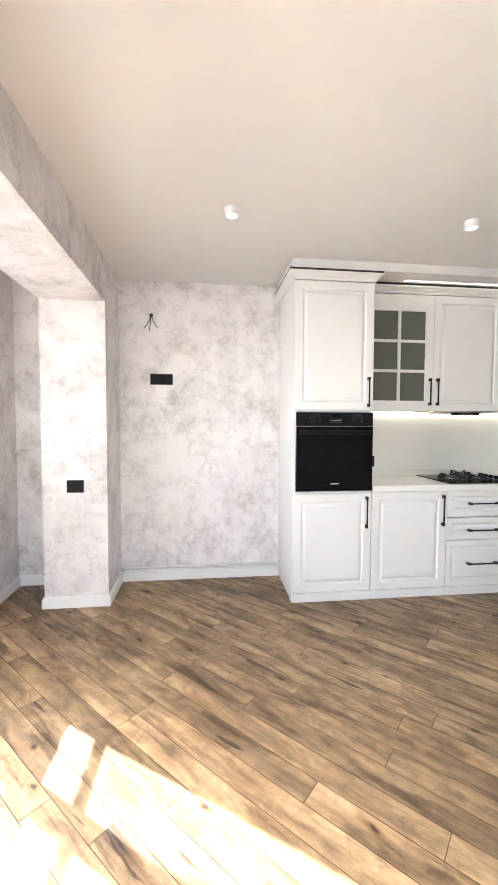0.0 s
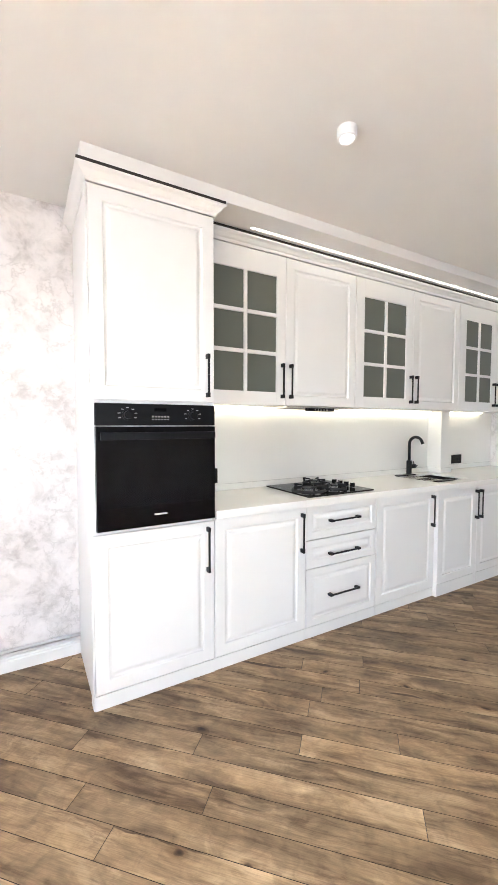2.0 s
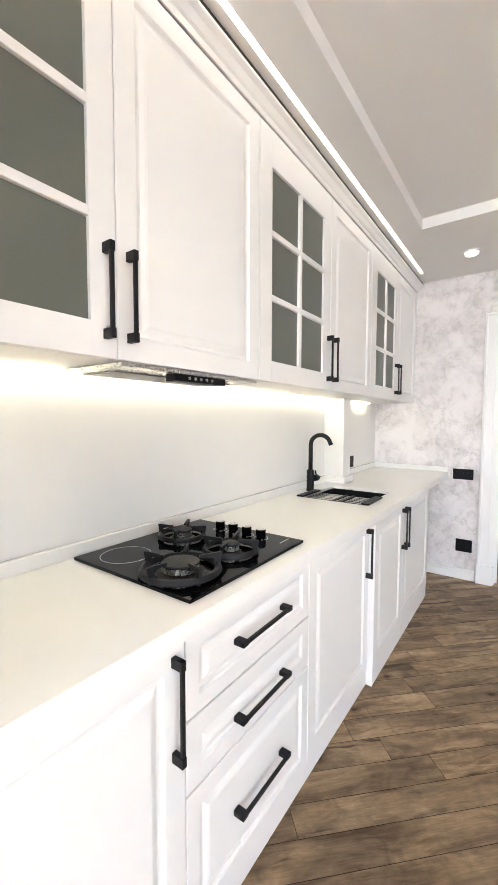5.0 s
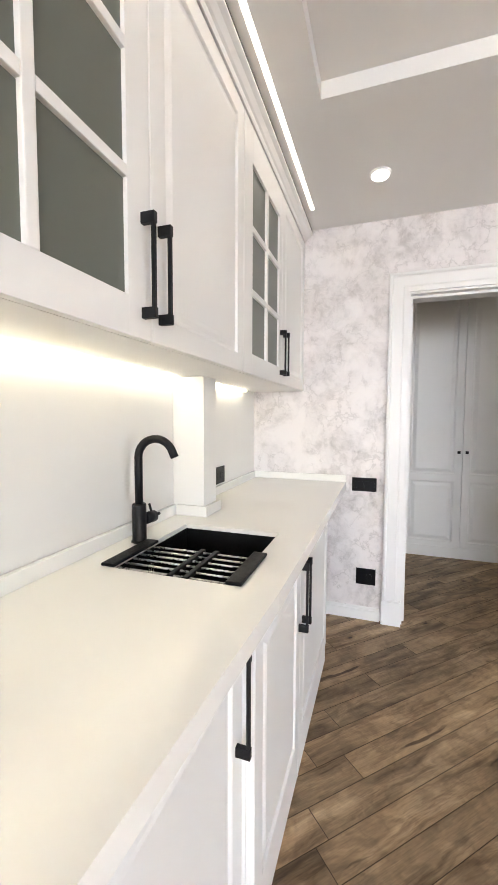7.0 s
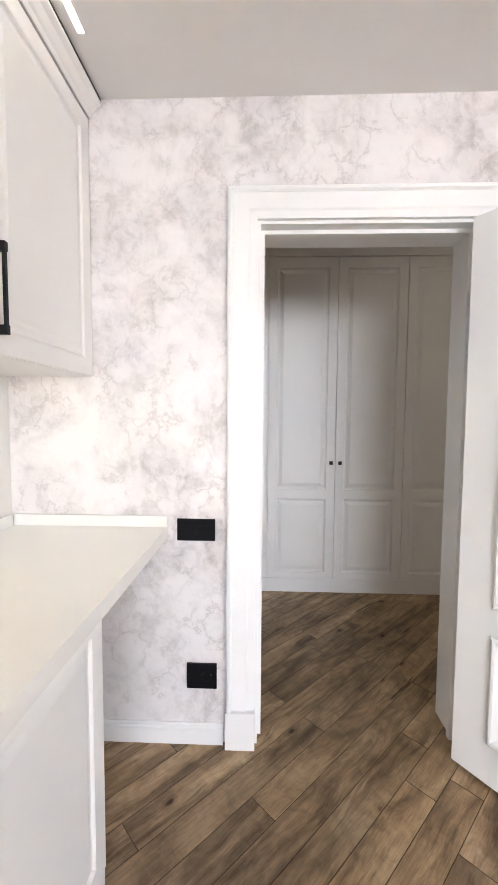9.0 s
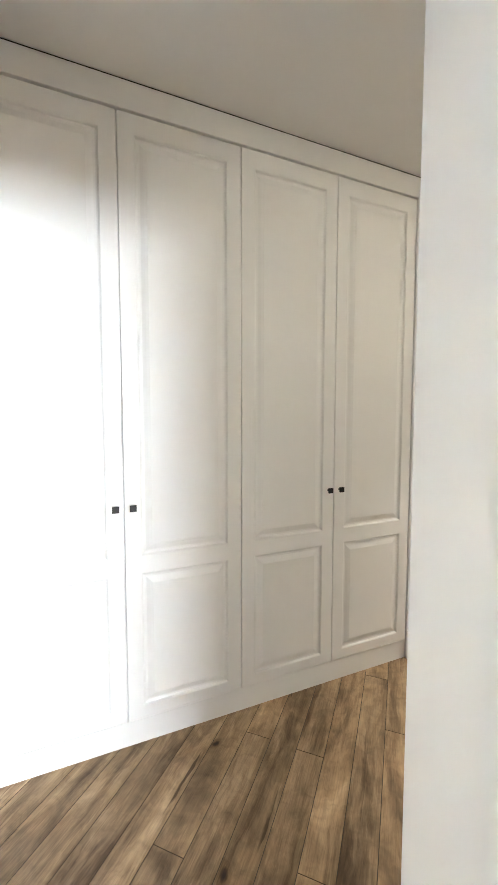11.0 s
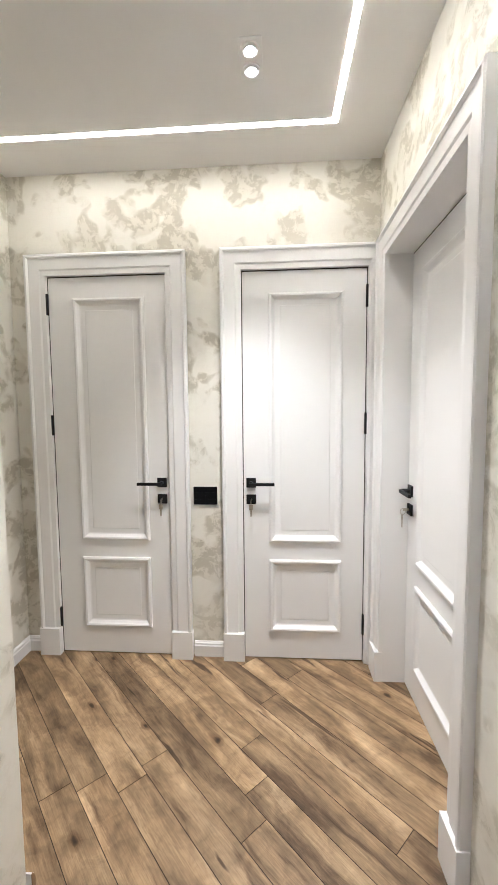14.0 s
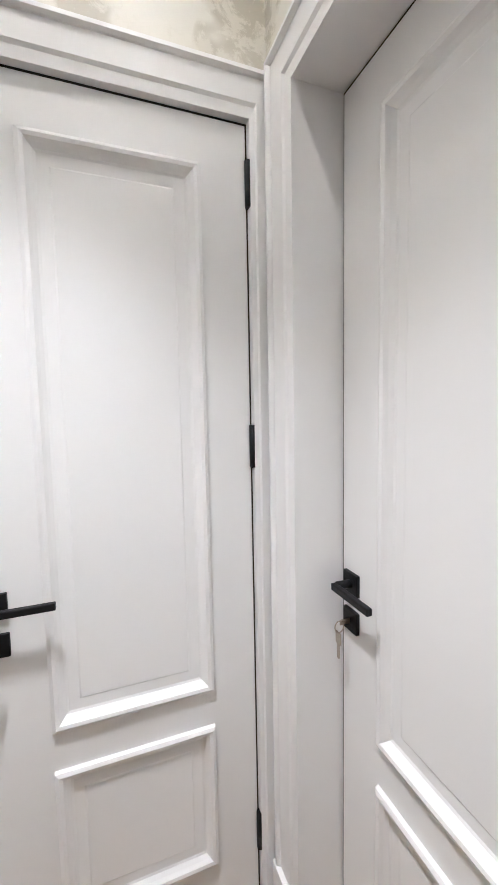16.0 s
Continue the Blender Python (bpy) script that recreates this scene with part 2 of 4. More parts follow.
def tube(bm, path, radius, sides=10, caps=True):
    """A round bar along a line of points."""
    pts = [Vector(p) for p in path]
    rings = []
    side = None
    for i, p in enumerate(pts):
        d = (pts[min(i + 1, len(pts) - 1)] - pts[max(i - 1, 0)]).normalized()
        ref = Vector((0, 0, 1)) if abs(d.z) < 0.9 else Vector((1, 0, 0))
        if side is None:
            side = d.cross(ref).normalized()
        side = (side - d * side.dot(d)).normalized()
        up = d.cross(side)
        rings.append([bm.verts.new(p + radius * (math.cos(a) * side + math.sin(a) * up)) for a in [2 * math.pi * k / sides for k in range(sides)]])
    for a, b in zip(rings, rings[1:]):
        for k in range(sides):
            bm.faces.new((a[k], a[(k + 1) % sides], b[(k + 1) % sides], b[k])).smooth = True
    if caps:
        bm.faces.new(rings[0][::-1])
        bm.faces.new(rings[-1])
    return bm


def lathe(bm, profile, centre=(0, 0, 0), sides=28, m=None):
    """A turned shape from (radius, height) pairs about z."""
    rings = []
    for r, h in profile:
        rings.append([bm.verts.new((centre[0] + r * math.cos(2 * math.pi * k / sides), centre[1] + r * math.sin(2 * math.pi * k / sides), centre[2] + h)) for k in range(sides)])
    for a, b in zip(rings, rings[1:]):
        for k in range(sides):
            bm.faces.new((a[k], a[(k + 1) % sides], b[(k + 1) % sides], b[k]))
    bm.faces.new(rings[0][::-1])
    bm.faces.new(rings[-1])
    if m:
        bmesh.ops.transform(bm, matrix=m, verts=bm.verts)
    return bm


def sweep(bm, profile, a, b, out, mitre_a=0.0, mitre_b=0.0, up=(0, 0, 1)):
    """A moulding: (out, up) profile drawn from a to b; a mitre lengthens the far side of the profile at 45 degrees."""
    a, b, out, up = Vector(a), Vector(b), Vector(out), Vector(up)
    d = (b - a).normalized()
    ra = [bm.verts.new(a + out * o + up * u - d * o * mitre_a) for o, u in profile]
    rb = [bm.verts.new(b + out * o + up * u + d * o * mitre_b) for o, u in profile]
    n = len(profile)
    for k in range(n):
        bm.faces.new((ra[k], ra[(k + 1) % n], rb[(k + 1) % n], rb[k]))
    bm.faces.new(ra[::-1])
    bm.faces.new(rb)
    return bm


def finish(name, bm, mat):
    bmesh.ops.recalc_face_normals(bm, faces=bm.faces)
    me = bpy.data.meshes.new(name)
    bm.to_mesh(me)
    bm.free()
    me.materials.append(mat)
    return me


def part(name, bm, mat, parent, label=""):
    ob = new(name, finish(name, bm, mat))
    ob.parent = parent
    if label:
        tagged(ob, label)
    return ob


def thing(name, m, label, category, group="", kind=""):
    ob = new(name)
    ob.empty_display_size = 0.1
    ob.matrix_world = m
    return tagged(ob, label, category, group, kind)


def solid(name, bm, mat, label, category, kind="structure", m=None):
    ob = new(name, finish(name, bm, mat))
    if m:
        ob.matrix_world = m
    return tagged(ob, label, category, "", kind)


def smooth_by_angle(ob, angle=35):
    for f in ob.data.polygons:
        f.use_smooth = True
    ob.data.set_sharp_from_angle(angle=radians(angle))
    return ob


CUPBOARD_PROFILE = [(0.0, 0.0), (0.003, 0.003), (0.006, 0.0085), (0.012, 0.0095), (0.018, 0.009), (0.030, 0.003), (0.038, 0.001), (0.040, 0.001)]
WARDROBE_PROFILE = [(0.0, 0.0), (0.004, 0.003), (0.006, 0.009), (0.012, 0.0115), (0.020, 0.011), (0.034, 0.005), (0.046, 0.001), (0.048, 0.001)]
DOOR_PROFILE = [(0.0, 0.0), (0.002, -0.010), (0.010, -0.014), (0.018, -0.012), (0.024, -0.004), (0.032, 0.004), (0.038, 0.006), (0.062, 0.006), (0.066, 0.004)]


def rect_ring(bm, x0, x1, z0, z1, y):
    return [bm.verts.new(p) for p in ((x0, y, z0), (x1, y, z0), (x1, y, z1), (x0, y, z1))]


def join_rings(bm, a, b):
    for k in range(4):
        bm.faces.new((a[k], a[(k + 1) % 4], b[(k + 1) % 4], b[k]))


def panel_slab(w, h, t, panels, profile, edge=0.002):
    """A door leaf facing -y: x 0..w, z 0..h, front at y 0; panels are (x0, x1, z0, z1) stacked upwards in one column."""
    bm = bmesh.new()
    back = rect_ring(bm, 0, w, 0, h, t)
    side = rect_ring(bm, 0, w, 0, h, edge)
    front = rect_ring(bm, edge, w - edge, edge, h - edge, 0)
    join_rings(bm, back, side)
    join_rings(bm, side, front)
    bm.faces.new(back)

    def quad(x0, x1, z0, z1):
        bm.faces.new(rect_ring(bm, x0, x1, z0, z1, 0))

    px0, px1 = panels[0][0], panels[0][1]
    quad(edge, px0, edge, h - edge)
    quad(px1, w - edge, edge, h - edge)
    z = edge
    for x0, x1, z0, z1 in panels:
        quad(px0, px1, z, z0)
        z = z1
        last = None
        for inset, depth in profile:
            ring = rect_ring(bm, x0 + inset, x1 - inset, z0 + inset, z1 - inset, depth)
            if last:
                join_rings(bm, last, ring)
            last = ring
        bm.faces.new(last)
    quad(px0, px1, z, h - edge)
    return bm


def pull_bar(parent, x, y, z, length, upright=True):
    """Square black bar handle on two feet, standing 32 mm off a face at y."""
    handle = part("handle", bmesh.new(), BLACK, parent, "matt black bar handle")
    bm = bmesh.new()
    half = length / 2
    if upright:
        box(bm, x - 0.005, x + 0.005, y - 0.033, y - 0.025, z - half, z + half, 0.001)
        for e in (-1, 1):
            c = z + e * (half - 0.012)
            box(bm, x - 0.0068, x + 0.0068, y - 0.0345, y, c - 0.012, c + 0.012, 0.0015)
    else:
        box(bm, x - half, x + half, y - 0.034, y - 0.025, z - 0.005, z + 0.005, 0.001)
        for e in (-1, 1):
            c = x + e * (half - 0.012)
            box(bm, c - 0.012, c + 0.012, y - 0.0345, y, z - 0.0075, z + 0.0075, 0.0015)
    bmesh.ops.recalc_face_normals(bm, faces=bm.faces)
    bm.to_mesh(handle.data)
    bm.free()
    return handle


# ---- structure ----
CEIL, RING, HALL_CEIL = 2.588, 2.521, 2.618
BACK, EAST, HALL_W, END = 0.57, 4.92, 5.13, -3.89
SOUTH, WEST = -4.6, -1.63
FRONT = 6.337


def wall(name, pieces, mat, label):
    bm = bmesh.new()
    for q in pieces:
        box(bm, *q)
    return solid(name, bm, mat, label, "wall")


wall("wall_north", [(-1.85, EAST, BACK, BACK + 0.2, 0, 2.8)], PLASTER_K, "white and grey marbled plaster kitchen wall")
wall("wall_pier", [(-1.25, -0.79, 0.11, BACK, 0, 2.27), (-1.25, -0.79, -3.8, BACK, 2.27, 2.8), (-1.25, -0.79, SOUTH, -3.8, 0, 2.8)],
     PLASTER_K, "thick marbled wall with a wide opening")
LITES = [(-0.695 - 0.46 * k, -0.348 - 0.46 * k) for k in range(7)]
W0, W1 = LITES[-1][0] - 0.056, LITES[0][1] + 0.056
wall("wall_west", [(-1.83, WEST, W1, BACK, 0, 2.8), (-1.83, WEST, W0, W1, 0, 0.86), (-1.83, WEST, W0, W1, 2.35, 2.8), (-1.83, WEST, SOUTH, W0, 0, 2.8)],
     PLASTER_K, "marbled plaster wall under the balcony window")
# the opening in this wall is assumed too, made for the added south light
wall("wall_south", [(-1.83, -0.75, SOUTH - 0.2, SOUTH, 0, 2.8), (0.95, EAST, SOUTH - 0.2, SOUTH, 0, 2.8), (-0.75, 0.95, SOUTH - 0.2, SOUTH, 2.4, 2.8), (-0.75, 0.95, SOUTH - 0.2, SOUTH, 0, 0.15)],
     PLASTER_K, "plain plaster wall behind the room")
# the wall between kitchen and hall: a kitchen skin and a hall skin, with two doorways
KD0, KD1, KDH = -1.262, -0.425, 2.075      # kitchen doorway
LIN = 0.0135                              # room for the door linings
CD0, CD1, CDH = -3.72, -2.93, 2.09        # hall door near the corner
wall("wall_east", [(EAST, 5.02, KD1, BACK + 0.2, 0, 2.8), (EAST, 5.02, KD0, KD1, KDH, 2.8), (EAST, 5.02, CD1 + LIN, KD0, 0, 2.8), (EAST, 5.02, CD0 - LIN, CD1 + LIN, CDH + LIN, 2.8), (EAST, 5.02, SOUTH, CD0 - LIN, 0, 2.8)],
     PLASTER_K, "grey marbled kitchen wall around the doorway")
wall("wall_hall_west", [(5.022, HALL_W, KD1, 1.2, 0, 2.8), (5.022, HALL_W, KD0, KD1, KDH, 2.8), (5.022, HALL_W, CD1 + LIN, KD0, 0, 2.8), (5.022, HALL_W, CD0 - LIN, CD1 + LIN, CDH + LIN, 2.8), (5.022, HALL_W, END - 0.2, CD0 - LIN, 0, 2.8)],
     PLASTER_H, "cream marbled plaster hall wall")
BD0, BD1, AD0, AD1, ADH = 5.19, 5.836, 6.232, 6.88, 2.092
wall("wall_hall_end", [(HALL_W, BD0 - LIN, END - 0.2, END, 0, 2.8), (BD0 - LIN, BD1 + LIN, END - 0.2, END, ADH + LIN, 2.8), (BD1 + LIN, AD0 - LIN, END - 0.2, END, 0, 2.8), (AD0 - LIN, AD1 + LIN, END - 0.2, END, ADH + LIN, 2.8), (AD1 + LIN, 7.3, END - 0.2, END, 0, 2.8)],
     PLASTER_H, "cream marbled plaster wall with two doors")
wall("wall_hall_east", [(7.09, 7.3, END, -2.75, 0, 2.8)], PLASTER_H, "cream marbled plaster side wall of the hall")
wall("wall_stub", [(FRONT + 0.02, 7.3, -2.75, -2.612, 0, 2.8)], PLASTER_H, "cream marbled wall end beside the wardrobe")
wall("wall_hall_north", [(HALL_W, 7.3, 1.0, 1.2, 0, 2.8), (7.05, 7.3, -2.58, 1.0, 0, 2.8)], PLASTER_H, "plain cream wall closing the hall")

solid("ceiling", boxed(-1.63, EAST, SOUTH, BACK, CEIL, CEIL + 0.1), CEILING, "smooth white painted ceiling", "ceiling")
bm = bmesh.new()
box(bm, 0.572, EAST, -0.040, BACK, RING, CEIL - 0.002)
box(bm, 3.885, EAST, SOUTH, -0.040, RING, CEIL - 0.002)
solid("ceiling_drop", bm, CEILING, "lowered white plasterboard ceiling border over the units", "ceiling")
solid("ceiling_hall", boxed(HALL_W, 7.3, END, 1.0, HALL_CEIL, HALL_CEIL + 0.1), CEILING, "smooth white hall ceiling", "ceiling")
solid("subfloor", boxed(-1.63, 7.1, SOUTH, 1.0, -0.06, -0.011), GAP, "dark underlay below the laminate", "floor")

# ---- skirting, casings, pipes ----
SKIRT = [(0, 0), (0.016, 0), (0.016, 0.060), (0.012, 0.066), (0.012, 0.074), (0.007, 0.080), (0.005, 0.084), (0, 0.084)]


def skirting(a, b, out, ma=0.0, mb=0.0):
    bm = sweep(bmesh.new(), SKIRT, (*a, 0), (*b, 0), (*out, 0), ma, mb)
    return solid("baseboard", bm, TRIM, "white profiled skirting board along the wall", "baseboard")


skirting((-0.79, BACK), (0.598, BACK), (0, -1), -1, 0)
skirting((-0.79, 0.11), (-0.79, BACK), (1, 0), 1, -1)
skirting((-1.25, 0.11), (-0.79, 0.11), (0, -1), 1, 1)
skirting((WEST, BACK), (-1.25, BACK), (0, -1), -1, 0)
skirting((WEST, SOUTH), (WEST, BACK), (1, 0), 0, -1)
skirting((EAST, -0.30), (EAST, BACK), (-1, 0), 0, 0)
skirting((EAST, SOUTH), (EAST, -1.33), (-1, 0), 0, 0)
skirting((HALL_W, -2.80), (HALL_W, -1.32), (1, 0), 0, 0)
skirting((HALL_W, -0.31), (HALL_W, 1.0), (1, 0), 0, 0)
skirting((5.948, END), (6.116, END), (0, 1), 0, 0)
skirting((7.0, END), (7.09, END), (0, 1), 0, -1)
skirting((7.09, END), (7.09, -2.75), (-1, 0), -1, 0)
skirting((FRONT + 0.005, -2.75), (7.09, -2.75), (0, -1), 0, 0)
cut = sweep(bmesh.new(), [(o * 0.96, u * 0.985 + 0.0006) for o, u in SKIRT], (FRONT + 0.0045, -2.7503, 0), (FRONT + 0.0025, -2.7503, 0), (0, -1, 0))
solid("trim", cut, FIBREBOARD, "raw brown fibreboard end of the skirting", "trim")

pipe = thing("heating_pipes", pose(0, 0, 0), "two thin white heating pipes above the skirting", "pipe")
for z in (0.098, 0.122):
    part("pipe", tube(bmesh.new(), [(-0.772, BACK - 0.06, z), (-0.765, BACK - 0.03, z), (-0.74, BACK - 0.018, z), (0.598, BACK - 0.018, z)], 0.008), TRIM, pipe)
part("elbow", tube(bmesh.new(), [(-0.788, BACK - 0.075, 0.11), (-0.765, BACK - 0.075, 0.11), (-0.765, BACK - 0.045, 0.11)], 0.016), TRIM, pipe, "white pipe elbow")
part("shutoff_cap", lathe(bmesh.new(), [(0.012, 0), (0.014, 0.004), (0.014, 0.02), (0.010, 0.024)], (-0.765, BACK - 0.075, 0.115)), STEEL, pipe, "small metal cap")

# casing profile across its width: outer bead, flat, inner step
CASE = [(0, 0), (0.030, 0), (0.035, 0.004), (0.036, 0.013), (0.030, 0.018), (0.026, 0.020), (0.025, 0.070), (0.020, 0.077), (0.018, 0.100), (0, 0.100)]


def casing(root, w, h, y, width=0.108, blocks=True, left=True, right=True, narrow=None):
    """Door casing round an opening x 0..w, z 0..h, on a wall face at y, facing -y."""
    k = width / 0.100
    prof = [(o, (0.100 - u) * k) for o, u in CASE]

    tight = (narrow or width) / width

    def leg(x, s, name, f=1.0):
        bm = bmesh.new()
        lo, hi = [], []
        for o, u in prof:
            lo.append(bm.verts.new((x + s * u * f, y - o, 0.0)))
            hi.append(bm.verts.new((x + s * u * f, y - o, h + u)))
        n = len(prof)
        for i in range(n):
            bm.faces.new((lo[i], lo[(i + 1) % n], hi[(i + 1) % n], hi[i]))
        bm.faces.new(lo)
        bm.faces.new(hi[::-1])
        part(name, bm, TRIM, root)
        if blocks and f == 1.0:
            part("plinth_block", boxed(min(x - s * 0.003, x + s * (width + 0.004)), max(x - s * 0.003, x + s * (width + 0.004)), y - 0.040, y - 0.001, 0, 0.155, bevel=0.002), TRIM, root)

    if left:
        leg(0, -1, "casing_leg")
    if right:
        leg(w, 1, "casing_leg", tight)
    bm = bmesh.new()
    lo, hi = [], []
    for o, u in prof:
        lo.append(bm.verts.new((-u if left else 0, y - o, h + u)))
        hi.append(bm.verts.new((w + u * tight if right else w, y - o, h + u)))
    n = len(prof)
    for i in range(n):
        bm.faces.new((lo[i], lo[(i + 1) % n], hi[(i + 1) % n], hi[i]))
    bm.faces.new(lo)
    bm.faces.new(hi[::-1])
    part("casing_head", bm, TRIM, root)


def door_furniture(root, x, z, s, mat=BLACK):
    """Square rose with a flat lever towards s, a square key plate below and a key with its ring."""
    rose = part("handle_rose", boxed(x - 0.026, x + 0.026, -0.010, 0, z - 0.026, z + 0.026, bevel=0.002), mat, root, "square black rose")
    bm = tube(bmesh.new(), [(x, -0.008, z), (x, -0.045, z)], 0.010)
    x0, x1 = sorted((x - s * 0.008, x + s * 0.125))
    box(bm, x0, x1, -0.056, -0.042, z - 0.010, z + 0.006, 0.003)
    part("lever", bm, mat, rose, "flat black lever handle")
    plate = part("key_plate", boxed(x - 0.026, x + 0.026, -0.010, 0, z - 0.116, z - 0.064, bevel=0.002), mat, root, "square black key plate")
    kb2 = bmesh.new()
    ring = [(x, -0.038 + 0.012 * math.cos(a), z - 0.100 + 0.014 * math.sin(a)) for a in [2 * math.pi * i / 14 for i in range(15)]]
    tube(kb2, ring, 0.0015, 6, False)
    box(kb2, x - 0.010, x + 0.010, -0.042, -0.039, z - 0.140, z - 0.112, 0.001)
    box(kb2, x - 0.004, x + 0.004, -0.042, -0.039, z - 0.175, z - 0.138)
    box(kb2, x - 0.0015, x + 0.0015, -0.036, -0.008, z - 0.096, z - 0.084)
    part("key", kb2, BRASS, plate, "worn metal key hanging from the lock")


def hinge(root, x, z):
    part("hinge", tube(bmesh.new(), [(x, -0.009, z - 0.055), (x, -0.009, z + 0.055)], 0.0095, 10), BLACK, root, "black hinge")


def hall_door(name, m, w, h, handle_right, label, proud, jamb, left=True, right=True, hinges=True, narrow=None):
    """A closed panelled door in its frame; the leaf face lies at y 0, the wall face at y -proud."""
    root = thing(name, m, label, "door", "", "structure")
    leaf = part("leaf", bmesh.new(), DOOR_PAINT, root)
    px0, px1 = 0.135, w - 0.125
    bm = panel_slab(w - 0.009, h - 0.012, 0.04, [(px0, px1, 0.155, 0.558), (px0, px1, 0.655, h - 0.122)], DOOR_PROFILE)
    bmesh.ops.translate(bm, vec=(0.0045, 0, 0.006), verts=bm.verts)
    bmesh.ops.recalc_face_normals(bm, faces=bm.faces)
    bm.to_mesh(leaf.data)
    bm.free()
    # frame: jambs and head lining the wall opening
    bm = bmesh.new()
    box(bm, -0.012, 0.0, -proud, 0.09, 0, h)
    part("jamb", bm, TRIM, root)
    part("jamb", boxed(w, w + 0.012, -proud, 0.09, 0, h), TRIM, root)
    part("jamb_head", boxed(-0.012, w + 0.012, -proud, 0.09, h, h + 0.012), TRIM, root)
    # near-black strips fill the narrow gaps at the leaf's sides and top
    for x0, x1, z0, z1 in ((0.0, 0.0043, 0.0, h), (w - 0.0043, w, 0.0, h), (0.0043, w - 0.0043, h - 0.0058, h)):
        part("gap_strip", boxed(x0, x1, 0.003, 0.041, z0, z1), GAP, root, "black strip filling the gap round the leaf")
    # added near-black sheet, so the space behind the leaf reads as shade
    part("gap_backing", boxed(0, w, 0.042, 0.09, 0.0, h), GAP, root, "dark sheet put in as the shade behind the leaf")
    casing(root, w, h, -proud, 0.108, True, left, right, narrow)
    hx = w - 0.045 if handle_right else 0.045
    door_furniture(root, hx, 0.985, -1 if handle_right else 1)
    if hinges:
        for z in (0.215, 1.30, 1.945):
            hinge(root, 0.001 if handle_right else w - 0.001, z)
    return root


# ---- kitchen units ----
def cupboard_door(root, x0, x1, z0, z1, y=0.0, inset=0.062, name="door", t=0.02):
    g = 0.0018
    w, h = x1 - x0 - 2 * g, z1 - z0 - 2 * g
    bm = panel_slab(w, h, t, [(inset, w - inset, inset, h - inset)], CUPBOARD_PROFILE)
    bmesh.ops.translate(bm, vec=(x0 + g, y, z0 + g), verts=bm.verts)
    return part(name, bm, LACQUER, root)


def base_unit(x0, x1, label, plinth_z, fronts, y=0.0):
    root = thing("base_cabinet", pose(0, y, 0), label, "cabinet", "base cabinets")
    bm = boxed(x0, x1, 0.022, BACK - 0.03, plinth_z, 0.60)
    for a in (x0, x1 - 0.016):
        if not 3.4 < a < 3.8:
            box(bm, a, a + 0.016, 0.022, BACK - 0.03, 0.60, 0.853)
    if y < 0:
        box(bm, x0 + 0.0003, x0 + 0.0015, 0.001, 0.0215, 0.0, 0.85)
        box(bm, x0 + 0.0003, x0 + 0.0015, 0.0215, 0.06, 0.0, plinth_z)
    part("body", bm, LACQUER, root)
    part("plinth", boxed(x0 + 0.002, x1 - 0.001, 0.004, 0.02, 0, plinth_z - 0.003, bevel=0.001), LACQUER, root)
    for kind, a, b, z0, z1, hx, hz in fronts:
        if kind == "door":
            d = cupboard_door(root, a, b, z0, z1)
            pull_bar(d, hx, 0, hz, 0.245)
        else:
            d = cupboard_door(root, a, b, z0, z1, inset=0.045, name="drawer")
            pull_bar(d, hx, 0, hz, 0.262, False)
    return root


XB = [1.222, 1.85, 2.475, 3.13, 3.657, 4.385]
base_unit(XB[0], XB[1], "white panelled base cabinet with one door", 0.072, [("door", XB[0], XB[1], 0.072, 0.85, 1.812, 0.695)])
base_unit(XB[1], XB[2], "white base cabinet with three drawers", 0.072,
          [("drawer", XB[1], XB[2], 0.072, 0.448, 2.162, 0.258), ("drawer", XB[1], XB[2], 0.450, 0.632, 2.162, 0.53), ("drawer", XB[1], XB[2], 0.634, 0.85, 2.162, 0.746)])
base_unit(XB[2], XB[3], "white panelled base cabinet beside the drawers", 0.072, [("door", XB[2], XB[3], 0.072, 0.85, 3.088, 0.692)])
base_unit(XB[3], XB[4], "white panelled base cabinet under the sink", 0.098, [("door", XB[3], XB[4], 0.098, 0.85, XB[4] - 0.026, 0.694)], -0.03)
base_unit(XB[4], XB[5], "white panelled base cabinet at the end of the run", 0.098, [("door", XB[4], XB[5], 0.098, 0.85, XB[4] + 0.036, 0.694)], -0.03)

# tall oven housing
tall = thing("oven_housing", pose(0, 0, 0), "tall white panelled cabinet housing the oven", "cabinet")
part("body", boxed(0.600, 1.222, 0.022, BACK - 0.002, 0.0, 2.449), LACQUER, tall)
part("plinth", boxed(0.600, 1.221, 0.0, 0.021, 0, 0.070, bevel=0.001), LACQUER, tall)
d = cupboard_door(tall, 0.600, 1.222, 0.072, 0.845)
pull_bar(d, 1.178, 0, 0.695, 0.245)
d = cupboard_door(tall, 0.600, 1.222, 1.482, 2.448)
pull_bar(d, 1.178, 0, 1.622, 0.225)
part("shelf_front", boxed(0.600, 0.615, 0.002, 0.021, 0.847, 1.480), LACQUER, tall)
part("shelf_front", boxed(1.2165, 1.222, 0.002, 0.021, 0.847, 1.480), LACQUER, tall)
part("side_stile", boxed(0.592, 0.5995, 0.004, 0.075, 0.0, 2.449, bevel=0.001), LACQUER, tall)
CROWN = [(0, 0), (0.006, 0), (0.010, 0.008), (0.012, 0.014), (0.020, 0.020), (0.034, 0.036), (0.046, 0.043), (0.050, 0.046), (0.050, 0.054), (0, 0.054)]


def cornice(root, a, b, out, z, ma, mb):
    part("cornice", sweep(bmesh.new(), CROWN, (*a, z), (*b, z), (*out, 0), ma, mb), LACQUER, root, "stepped white cornice")


